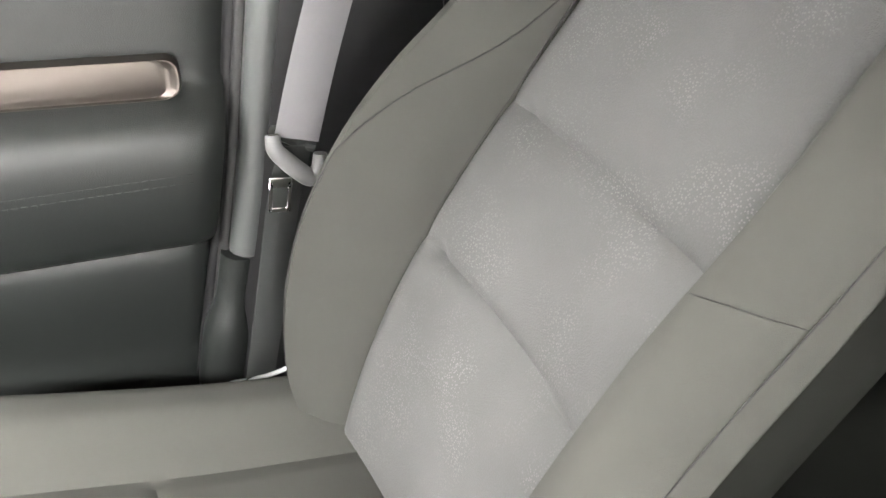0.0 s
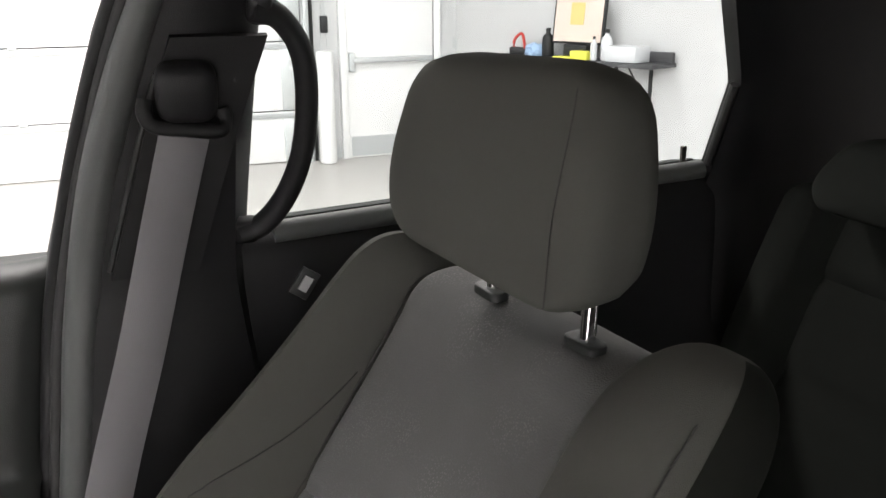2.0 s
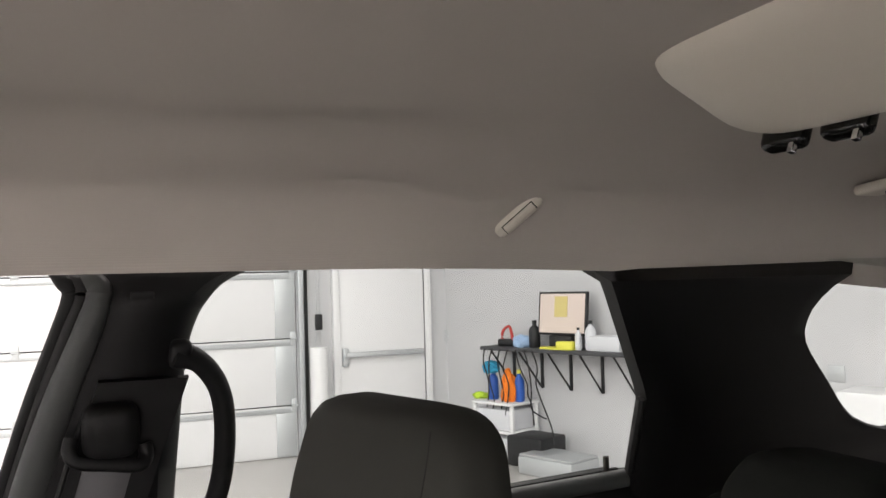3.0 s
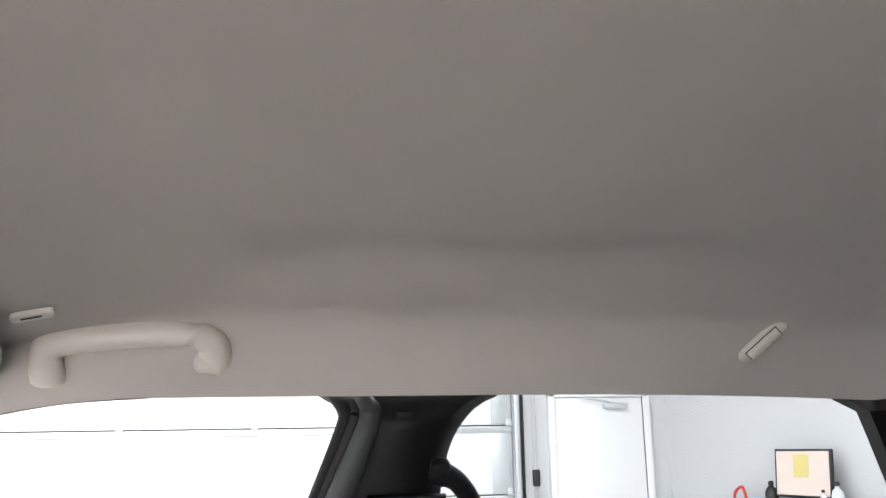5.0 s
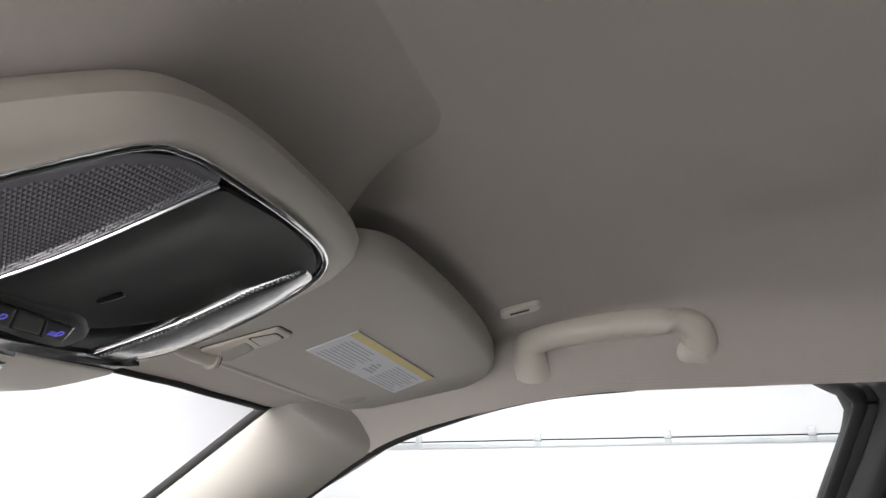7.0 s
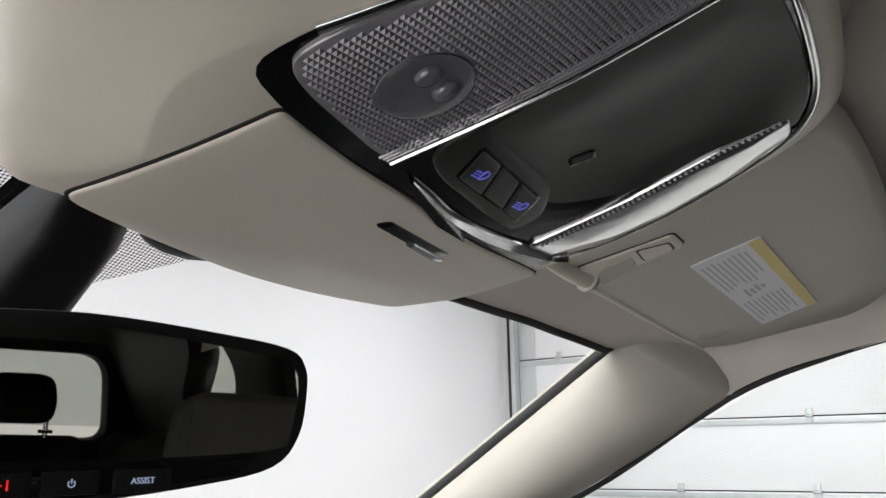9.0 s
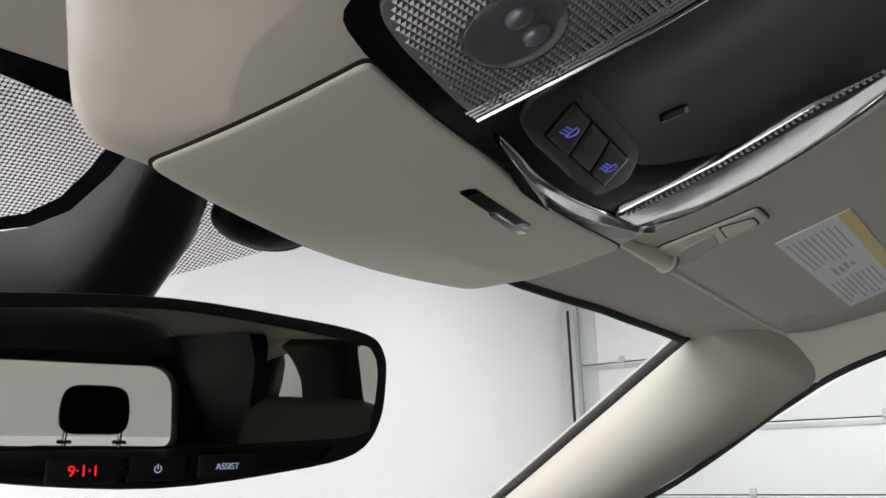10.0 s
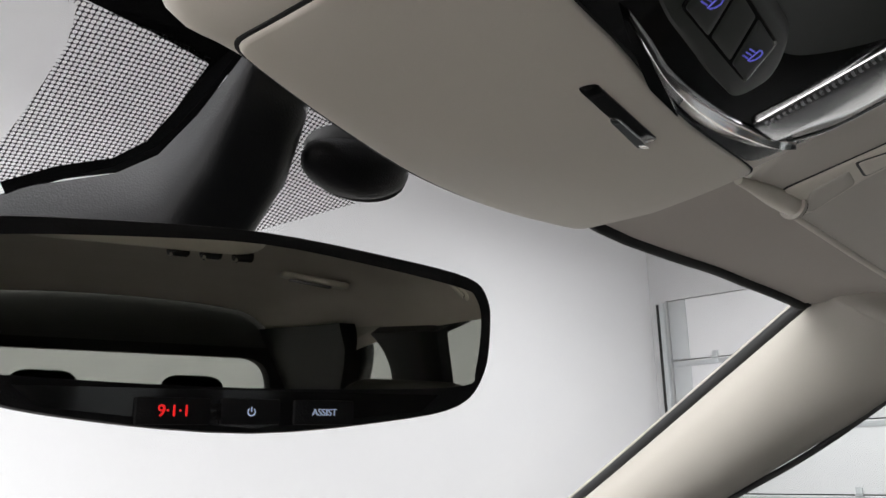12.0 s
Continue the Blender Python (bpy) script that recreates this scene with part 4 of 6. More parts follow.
BASE = [(-0.108, 0.6175), (-0.085, 0.6235), (-0.037, 0.6385), (0.033, 0.6635), (0.099, 0.6735), (0.154, 0.668), (0.165, 0.648), (0.168, 0.60), (0.168, 0.555), (0.1685, 0.49), (0.1705, 0.45), (0.1695, 0.423), (0.158, 0.4075), (0.130, 0.400), (0.07, 0.3935), (0.02, 0.390), (-0.02, 0.392), (-0.050, 0.404), (-0.090, 0.445), (-0.116, 0.478), (-0.144, 0.513), (-0.146, 0.552), (-0.128, 0.592)]
base = [Vector((p.x, p.y)) for p in smooth_line([(a, b, 0) for a, b in BASE], 4, True)]
mid = Vector((0.02, 0.52))


def dish(x, y):
    return math.exp(-(((x - 0.070) / 0.052) ** 2 + ((y - 0.460) / 0.046) ** 2) ** 2)


# rim sections: inset from the outline and height over the console's face
RIM_LEFT = ((-0.047, 0.0012), (-0.0455, 0.0016), (-0.036, 0.0055), (-0.026, 0.0096), (-0.016, 0.0130), (-0.008, 0.0172), (-0.003, 0.0215), (0.0, 0.027), (-0.003, 0.034))
RIM_FRONT = ((-0.030, 0.0012), (-0.024, 0.0012), (-0.018, 0.0012), (-0.012, 0.0014), (-0.008, 0.0020), (-0.0045, 0.0036), (-0.0018, 0.0064), (0.0, 0.0105), (-0.002, 0.018))
RIM_BACK = ((-0.040, 0.0012), (-0.030, 0.0012), (-0.020, 0.0012), (-0.011, 0.0014), (-0.0065, 0.0022), (-0.002, 0.0056), (0.0, 0.0110), (-0.003, 0.0190), (-0.009, 0.0260))


def rim(p, k):
    """Section k of the rim at an outline point: the three sections blended round the console."""
    front = smoothstep(0.598, 0.616, p.y)
    left = smoothstep(-0.05, -0.10, p.x) * smoothstep(0.455, 0.525, p.y) * (1 - front)
    return [RIM_FRONT[k][i] * front + RIM_LEFT[k][i] * left + RIM_BACK[k][i] * (1 - front - left) for i in (0, 1)]


rows = []
for k in (0.05, 0.12, 0.20, 0.28, 0.36, 0.44, 0.52, 0.58):
    rows.append([(mid.x + (p.x - mid.x) * k, mid.y + (p.y - mid.y) * k, zc(mid.x + (p.x - mid.x) * k, mid.y + (p.y - mid.y) * k) + 0.0012 + 0.014 * dish(mid.x + (p.x - mid.x) * k, mid.y + (p.y - mid.y) * k)) for p in base])
for k in range(9):
    row = []
    for p in base:
        grow, h = rim(p, k)
        q = p + (p - mid).normalized() * grow
        row.append((q.x, q.y, zc(q.x, q.y) + h + 0.014 * dish(q.x, q.y)))
    rows.append(row)
part("housing", rings(rows), BEIGE, console)


def skirt_row(t):
    """Headliner cloth drawn down round the console: t runs from its edge up to the roof."""
    row = []
    for p in base:
        d = (p - mid).normalized()
        back = max(0.0, -d.y)
        grow, h = rim(p, 8)
        low = smoothstep(0.09, 0.165, p.x) * smoothstep(0.47, 0.43, p.y)
        q0, q1 = p + d * (grow - 0.007), p + d * (0.008 + 0.035 * max(0.0, -d.x)) + Vector((0.008, -0.074)) * smoothstep(0.25, 0.75, back)
        z0, z1 = zc(p.x, p.y) + h - 0.002 - 0.012 * low, liner_z(q1.x, q1.y) + 0.0005
        q = q0.lerp(q1, t)
        row.append((q.x, q.y, z0 + (z1 - z0) * (1 - (1 - t) ** 2.5)))
    return row


part("cloth_skirt", rings([skirt_row(k / 12) for k in range(13)], caps=False), LINER, console, "headliner cloth drawn down round the console")
def denser(outline, step=0.007):
    """The outline with its long edges divided."""
    pts = [Vector((p[0], p[1])) for p in outline]
    out = []
    for p, q in zip(pts, pts[1:] + pts[:1]):
        n = max(1, int((q - p).length / step))
        out += [p.lerp(q, k / n) for k in range(n)]
    return out


def curved_slab(outline, f, thick, lip, n=10):
    """A plate with a rounded rim whose face follows f closely; it is thick upwards."""
    pts = denser(outline)
    c = sum(pts, Vector((0, 0))) / len(pts)
    rows = [[(p.x, p.y, f(p.x, p.y) + thick) for p in pts]]
    for k in range(5):
        a = k / 4 * math.pi / 2
        ring = [p + (c - p).normalized() * lip * (1 - math.cos(a)) for p in pts]
        rows.append([(q.x, q.y, f(q.x, q.y) + lip * (1 - math.sin(a))) for q in ring])
    for k in range(1, n):
        ring = [c + (p + (c - p).normalized() * lip - c) * (1 - k / n) for p in pts]
        rows.append([(q.x, q.y, f(q.x, q.y)) for q in ring])
    return rings(rows)


bin_out = rounded([(-0.087, 0.6135), (-0.037, 0.635), (0.033, 0.660), (0.099, 0.669), (0.160, 0.663), (0.1615, 0.5665), (0.149, 0.5645), (0.0877, 0.5604), (0.0489, 0.5534), (0.0173, 0.5463), (-0.0186, 0.5414), (-0.0456, 0.5361), (-0.0700, 0.5303)], [0.006, 0.03, 0.03, 0.03, 0.008, 0.004, 0.01, 0.02, 0.02, 0.02, 0.02, 0.02, 0.004], 4)
cb = sum((Vector((p[0], p[1])) for p in bin_out), Vector((0, 0))) / len(bin_out)
part("bin_gap", curved_slab([Vector((p[0], p[1])) + (Vector((p[0], p[1])) - cb).normalized() * 0.0013 for p in bin_out], lambda x, y: zc(x, y) + 0.0006, 0.006, 0.0002), RUBBER, console, "dark gap round the bin door")
bin_ = part("bin_door", curved_slab(bin_out, lambda x, y: zc(x, y) - 0.0006, 0.010, 0.0022), BEIGE, console, "smooth beige sunglasses bin door")
la = part("bin_latch", slab(rounded([(0.022, 0.568), (0.026, 0.5625), (0.085, 0.5725), (0.083, 0.5795)], 0.0025), lambda x, y: zc(x, y) - 0.0012, (0, 0, 1), 0.004, 0.0006), GLOSSB, bin_, "dark recessed bin latch")
part("latch_lip", slab(rounded([(0.050, 0.5735), (0.054, 0.5715), (0.088, 0.5775), (0.083, 0.5805)], 0.002), lambda x, y: zc(x, y) - 0.0022, (0, 0, 1), 0.003, 0.0008), CHROME, la, "bright latch lip")

# gloss-black surround of the lamp unit
sur = rounded([(-0.093, 0.522), (-0.0890, 0.500), (-0.0662, 0.457), (-0.0350, 0.4105), (-0.012, 0.4018), (0.030, 0.4020), (0.135, 0.4135), (0.156, 0.440), (0.158, 0.53), (0.152, 0.5640), (0.0877, 0.5600), (0.0489, 0.5530), (0.0173, 0.5459), (-0.0186, 0.5410), (-0.0456, 0.5357), (-0.0715, 0.5300)], [0.01, 0.01, 0.01, 0.012, 0.01, 0.01, 0.02, 0.02, 0.02, 0.008, 0.02, 0.02, 0.02, 0.02, 0.02, 0.004], 4)


def dense_slab(outline, f, rings_n=14):
    pts = [Vector((p[0], p[1])) for p in outline]
    c = sum(pts, Vector((0, 0))) / len(pts)
    own = bmesh.new()
    last = [own.verts.new((p.x, p.y, f(p.x, p.y) + 0.006)) for p in pts]
    for k in range(rings_n + 1):
        s = 1 - k / (rings_n + 1)
        ring = [own.verts.new((c.x + (p.x - c.x) * s, c.y + (p.y - c.y) * s, f(c.x + (p.x - c.x) * s, c.y + (p.y - c.y) * s))) for p in pts]
        for i in range(len(pts)):
            j = (i + 1) % len(pts)
            own.faces.new((last[i], last[j], ring[j], ring[i]))
        last = ring
    own.faces.new(last)
    return own


part("lamp_bezel", dense_slab(denser(sur), lambda x, y: zc(x, y) + 0.001 + 0.009 * dish(x, y), 18), GLOSSB, console, "gloss black lamp bezel")
# chrome strip round the side and back, and the broad bright blade at the front
chrome_line = smooth_line([(0.142, 0.548), (0.1535, 0.530), (0.1565, 0.49), (0.154, 0.452), (0.146, 0.425), (0.120, 0.4115), (0.07, 0.4050), (0.014, 0.4020), (-0.012, 0.4018), (-0.0345, 0.4105), (-0.0655, 0.4570), (-0.0885, 0.500)], 6)
part("chrome_strip", tube([(p.x, p.y, zc(p.x, p.y) + 0.0008) for p in chrome_line], 0.0021, 12, flat=0.95, up=(0, 0, 1), taper=lambda t: smoothstep(-0.05, 0.10, t)), CHROME, console, "bright chrome trim strip")
BLADE_UP = smooth_line([(0.004, 0.5350, 0), (0.024, 0.5392, 0), (0.047, 0.5448, 0), (0.073, 0.5475, 0), (0.099, 0.5482, 0), (0.116, 0.5474, 0), (0.140, 0.5450, 0), (0.150, 0.5415, 0)], 6)
BLADE_LOW = smooth_line([(0.006, 0.5372, 0), (0.024, 0.5440, 0), (0.047, 0.5500, 0), (0.073, 0.5555, 0), (0.099, 0.5580, 0), (0.122, 0.5565, 0), (0.144, 0.5520, 0), (0.153, 0.5440, 0)], 6)


def blade(u, v):
    k = u * (len(BLADE_UP) - 1)
    i = min(int(k), len(BLADE_UP) - 2)
    q = BLADE_UP[i].lerp(BLADE_UP[i + 1], k - i).lerp(BLADE_LOW[i].lerp(BLADE_LOW[i + 1], k - i), v)
    # a ridge near the upper edge, then a flat that turns up towards the bin
    h = -0.0030 * smoothstep(0.0, 0.22, v) + 0.0042 * max(0.0, (v - 0.22) / 0.78)
    return (q.x, q.y, zc(q.x, q.y) - 0.0006 + h * min(1.0, 0.25 + 5 * u))


part("chrome_blade", sheet(blade, 56, 10, 0.003, (0, 0, 1)), TRIMW, console, "broad bright chrome blade below the lamps")
part("dark_insert", slab(rounded([(0.000, 0.5350), (0.012, 0.5375), (0.030, 0.5428), (0.060, 0.5525), (0.075, 0.5575), (0.045, 0.5530), (0.020, 0.5440)], 0.003, 4), lambda x, y: zc(x, y) - 0.0026, (0, 0, 1), 0.003, 0.0008), GLOSSB, console, "smoked insert in the chrome blade")


def prism_lens(name, out, parent, pitch, label, lift=0.0, material=LENS):
    """A clear lamp lens: its plate and rows of small raised prisms."""
    ob = part(name, slab(out, lambda x, y: zc(x, y) + lift, (0, 0, 1), 0.004, 0.001), material, parent, label)
    pts = [Vector((p[0], p[1])) for p in out]

    def inside(x, y):
        c = False
        for i in range(len(pts)):
            a, b = pts[i], pts[i - 1]
            if (a.y > y) != (b.y > y) and x < (b.x - a.x) * (y - a.y) / (b.y - a.y) + a.x:
                c = not c
        return c

    v, f = [], []
    x0, x1 = min(p.x for p in pts), max(p.x for p in pts)
    y0, y1 = min(p.y for p in pts), max(p.y for p in pts)
    h = pitch * 0.44
    for i in range(int((x1 - x0) / pitch)):
        for j in range(int((y1 - y0) / pitch)):
            x, y = x0 + (i + 0.5) * pitch, y0 + (j + 0.5) * pitch
            if not inside(x, y) or ((x + 0.043) / 0.017) ** 2 + ((y - 0.497) / 0.016) ** 2 < 1:
                continue
            if not all(inside(x + sx * pitch, y + sy * pitch) for sx in (-1, 1) for sy in (-1, 1)):
                continue
            k = len(v)
            for sx, sy in ((-h, -h), (h, -h), (h, h), (-h, h)):
                v.append((x + sx, y + sy, zc(x + sx, y + sy) + lift - 0.0001))
            v.append((x, y, zc(x, y) + lift - 0.0010))
            f += [(k, k + 1, k + 4), (k + 1, k + 2, k + 4), (k + 2, k + 3, k + 4), (k + 3, k, k + 4)]
    me = bpy.data.meshes.new("prism_grid")
    me.from_pydata(v, [], f)
    me.materials.append(material)
    pr = new("prism_grid", me)
    pr.parent = ob
    tagged(pr, "fine grid of moulded prisms", kind="stuff")
    return ob


left = rounded([(-0.0865, 0.5135), (-0.0855, 0.499), (-0.0645, 0.456), (-0.0330, 0.4125), (-0.012, 0.4040), (0.0135, 0.4040), (-0.0165, 0.531), (-0.032, 0.5285), (-0.070, 0.520)], [0.008, 0.008, 0.008, 0.010, 0.006, 0.002, 0.002, 0.004, 0.01], 4)
ll = prism_lens("left_lens", left, console, 0.0022, "clear ribbed map lamp lens", -0.001)
dome_at = Matrix.Translation((-0.043, 0.497, zc(-0.043, 0.497) - 0.0010)) @ pose(0, 0, 0, -17.8)
part("lamp_bowl", cyl(0.0165, 0.0012, dome_at @ Matrix.Diagonal((1, 0.95, 1, 1)), 28), LENSW, ll, "dark round bowl behind the lamp window")
for dx, dy in ((-0.0050, -0.0045), (0.0062, -0.0030)):
    bulb = bmesh.new()
    bmesh.ops.create_uvsphere(bulb, u_segments=16, v_segments=10, radius=1, matrix=dome_at @ Matrix.Translation((dx, dy, -0.0008)) @ Matrix.Diagonal((0.0040, 0.0048, 0.0030, 1)))
    part("bulb", bulb, LENS, ll, "small clear bulb")
dome = bmesh.new()
bmesh.ops.create_uvsphere(dome, u_segments=28, v_segments=14, radius=1, matrix=dome_at @ Matrix.Diagonal((0.0170, 0.0162, 0.0052, 1)))
part("lamp_dome", dome, DOME, ll, "clear round lamp window")
for k in range(4):
    edge = [(a - 0.0021 * k, b, zc(a - 0.0021 * k, b) - (0.0013 if k else 0.0018)) for a, b in ((0.0135, 0.4052), (-0.0015, 0.468), (-0.0165, 0.5305))]
    part("lens_edge", tube(smooth_line(edge, 6), 0.0006 if k else 0.0009, 6), LENS if k else PALE, ll, "bright lens edge")
right = rounded([(0.113, 0.546), (0.138, 0.546), (0.1510, 0.525), (0.1535, 0.49), (0.151, 0.452), (0.143, 0.427), (0.127, 0.424), (0.118, 0.455), (0.116, 0.49)], 0.004, 3)
rl = part("right_lens", slab(right, lambda x, y: zc(x, y) - 0.0012 - 0.10 * max(0.0, x - 0.118) * (1 - max(0.0, x - 0.118) / 0.04), (0, 0, 1), 0.004, 0.0012), PALE, console, "pale clear map lamp lens")
ribs = bmesh.new()
for k in range(46):
    y = 0.428 + k * 0.0025
    x = 0.1175 + 0.008 * smoothstep(0.455, 0.425, y)
    box(0.0024, 0.0012, 0.0010, Matrix.Translation((x, y, zc(x, y) - 0.0016)) @ pose(0, 0, 0, -12), bm=ribs)
part("rib_edge", ribs, LENSW, rl, "fine ribbed edge of the lens")

# dark middle panel, hollowed between the lamps
pan = rounded([(0.0165, 0.4062), (0.075, 0.4078), (0.119, 0.4142), (0.139, 0.4240), (0.124, 0.436), (0.118, 0.455), (0.115, 0.487), (0.095, 0.507), (0.075, 0.518), (0.030, 0.512), (-0.004, 0.503)], [0.006, 0.02, 0.02, 0.006, 0.01, 0.02, 0.012, 0.02, 0.02, 0.02, 0.004], 4)


def panel_z(x, y):
    return zc(x, y) - 0.0012 + 0.006 * dish(x, y)


panel = part("middle_panel", dense_slab(pan, panel_z), PANEL, console, "matt dark green-grey middle panel")
hump = rounded([(-0.009, 0.514), (-0.008, 0.498), (0.006, 0.499), (0.066, 0.508), (0.081, 0.519), (0.088, 0.527), (0.087, 0.540), (0.055, 0.537), (0.016, 0.530), (-0.002, 0.524)], [0.008, 0.006, 0.008, 0.010, 0.006, 0.006, 0.006, 0.01, 0.01, 0.006], 4)
part("switch_hump", slab(hump, lambda x, y: zc(x, y) - 0.0022, (0, 0, 1), 0.006, 0.004), PANEL, panel, "raised switch mount")
A, B, C, D = Vector((0.0035, 0.5042)), Vector((0.0645, 0.5132)), Vector((0.0765, 0.5312)), Vector((0.0132, 0.5228))
part("switch_frame", slab(rounded([A, B, C, D], 0.002), lambda x, y: zc(x, y) - 0.0027, (0, 0, 1), 0.003, 0.0004), GLOSSB, panel, "black switch frame")
for k, (u0, u1, v0, v1, proud) in enumerate(((0.03, 0.285, 0.03, 0.355, 0.0), (0.315, 0.615, 0.385, 0.705, 0.0007), (0.645, 0.97, 0.735, 0.97, 0.0))):
    q = [A.lerp(B, u0).lerp(D.lerp(C, v0), 0.06), A.lerp(B, u1).lerp(D.lerp(C, v1), 0.06), A.lerp(B, u1).lerp(D.lerp(C, v1), 0.94), A.lerp(B, u0).lerp(D.lerp(C, v0), 0.94)]
    sw = part("switch", slab(rounded(q, 0.0015), lambda x, y: zc(x, y) - 0.0036 + proud, (0, 0, 1), 0.003, 0.0008), PANEL, panel, "dark rocker switch" if k != 1 else "dark blank switch")
    if k != 1:
        cxy = (q[0] + q[1] + q[2] + q[3]) / 4
        icon = bmesh.new()
        bowl = [(0.0004, -0.0026), (0.0004, 0.0026), (0.0016, 0.0026), (0.0030, 0.0017), (0.0036, 0.0), (0.0030, -0.0017), (0.0016, -0.0026), (0.0004, -0.0026)]
        for stroke in [bowl] + [[(-0.0042, d), (-0.0008, d + 0.0008)] for d in (-0.0024, -0.0008, 0.0008)]:
            line = []
            for a_, b_ in stroke:
                q_ = cxy + Matrix.Rotation(math.radians(-16), 2) @ Vector((a_, b_))
                line.append((q_.x, q_.y, zc(q_.x, q_.y) - 0.0038 + proud))
            tube(line, 0.00035, 6, bm=icon)
        part("mark", icon, BLUE, console, "small blue lit symbol", smooth=False)
part("microphone_slot", slab(rounded([(0.0540, 0.4955), (0.0615, 0.4865), (0.0680, 0.4885), (0.0610, 0.4980)], 0.002), lambda x, y: panel_z(x, y) - 0.0006, (0, 0, 1), 0.004, 0.0004), GLOSSB, panel, "small black microphone slot")

# ---- sun visor ----
def zv(x, y):
    return 1.587 - 0.11 * (x - 0.371) - 0.15 * (y - 0.543)


visor = thing("sun_visor", "beige cloth sun visor folded up with paper warning label", "sun visor")
vis = rounded([(0.285, 0.626), (0.350, 0.6265), (0.48, 0.6225), (0.612, 0.6175), (0.648, 0.56), (0.618, 0.464), (0.558, 0.428), (0.46, 0.4145), (0.33, 0.4105), (0.235, 0.416), (0.205, 0.44), (0.225, 0.54)], [0.012, 0.02, 0.02, 0.012, 0.03, 0.05, 0.05, 0.05, 0.05, 0.03, 0.02, 0.03], 5)
part("visor_board", slab(vis, zv, (0.05, 0.1, 1), 0.020, 0.009), VISOR, visor)
sock = rounded([(0.310, 0.610), (0.3010, 0.5350), (0.3245, 0.5350), (0.3330, 0.563), (0.356, 0.613), (0.340, 0.622)], [0.006, 0.004, 0.004, 0.01, 0.008, 0.008], 4)
part("mount_gap", slab([p + (p - Vector((0.329, 0.585))).normalized() * 0.0012 for p in sock], lambda x, y: zv(x, y) - 0.0008, (0, 0, 1), 0.004, 0.0004), GREYP, visor, "dark gap round the clip mount")
so = part("pivot_mount", slab(sock, lambda x, y: zv(x, y) - 0.0026, (0, 0, 1), 0.006, 0.002), BEIGE, visor, "beige plastic visor clip mount")
# Added tube that draws the highlight along the visor's front edge.
part("edge_highlight", tube(smooth_line([(x, y, zv(x, y) + 0.001) for x, y in ((0.345, 0.6215), (0.42, 0.6200), (0.48, 0.6185), (0.56, 0.6155), (0.606, 0.6125))], 4), 0.0026, 12), BEIGE, visor, "beige tube added to give the visor edge a highlight")
rod = [(0.272, 0.6210), (0.290, 0.6180), (0.312, 0.6150), (0.333, 0.6125)]
part("pivot_rod", tube(smooth_line([(x, y, zv(x, y) - 0.0022) for x, y in rod], 5), 0.0074, 16, taper=lambda t: 0.40 + 0.60 * smoothstep(0.0, 0.8, t)), BEIGE, so, "beige pivot rod")
part("rod_collar", tube([(x, y, zv(x, y) - 0.0024) for x, y in ((0.3315, 0.6128), (0.3345, 0.6122))], 0.0096, 18), VISOR, so, "collar of the pivot rod")
part("rod_end", tube([(x, y, zv(x, y) - 0.0024) for x, y in ((0.3350, 0.6121), (0.3370, 0.6117))], 0.0082, 18), GREYP, so, "dark end of the pivot rod")
part("mount_recess", slab(rounded([(0.3215, 0.5960), (0.3135, 0.5700), (0.3335, 0.5730), (0.3515, 0.6075), (0.344, 0.611)], 0.004, 4), lambda x, y: zv(x, y) - 0.0031, (0, 0, 1), 0.002, 0.0004), VISOR, so, "shallow recess")
part("button_gap", slab(rounded([(0.3060, 0.5640), (0.3090, 0.5400), (0.3240, 0.5410), (0.3290, 0.5665)], 0.003, 4), lambda x, y: zv(x, y) - 0.0030, (0, 0, 1), 0.002, 0.0002), GREYP, so, "dark gap round the cover")
part("mount_button", slab(rounded([(0.3072, 0.5627), (0.3100, 0.5412), (0.3231, 0.5422), (0.3277, 0.5650)], 0.003, 4), lambda x, y: zv(x, y) - 0.0036, (0, 0, 1), 0.002, 0.001), BEIGE, so, "small beige cover")
LA, LB, LC, LD = Vector((0.371, 0.5465)), Vector((0.3515, 0.4905)), Vector((0.5385, 0.490)), Vector((0.569, 0.544))
lab = part("warning_label", slab([LA, LB, LC, LD], lambda x, y: zv(x, y) - 0.0012, (0, 0, 1), 0.0010, 0.0001), PAPER, visor, "white paper warning label with fine print", smooth=False)


def on_label(u, v):
    p = LA.lerp(LD, u).lerp(LB.lerp(LC, u), v)
    return Vector((p.x, p.y, zv(p.x, p.y) - 0.0016))


def label_patch(u0, u1, v0, v1, bm):
    vs = [bm.verts.new(on_label(*q)) for q in ((u0, v0), (u1, v0), (u1, v1), (u0, v1))]
    bm.faces.new(vs)


bm = bmesh.new()
label_patch(0.0, 1.0, 0.83, 1.0, bm)
part("yellow_strip", bm, YELLOW, lab, "yellow heading strip", smooth=False)
bm = bmesh.new()
rnd = random.Random(4)
for col, (u0, u1) in enumerate(((0.05, 0.42), (0.60, 0.96))):
    for k in range(9):
        v = 0.08 + k * 0.078
        label_patch(u0 + 0.02 * rnd.random(), u1 - 0.10 * rnd.random(), v, v + 0.026, bm)
for k in range(4):
    label_patch(0.45 + 0.02 * (k % 2), 0.565 - 0.015 * k, 0.26 + k * 0.09, 0.26 + k * 0.09 + 0.05, bm)
part("fine_print", bm, PRINT, lab, "rows of unreadable grey print", smooth=False)

# driver's visor, seen end-on past the console
dvisor = thing("sun_visor", "beige cloth sun visor on the driver side, tilted down a little", "sun visor")
dz = lambda x, y: zv(0.04 - x, y) - 0.022 + 0.03 * (y - 0.63)
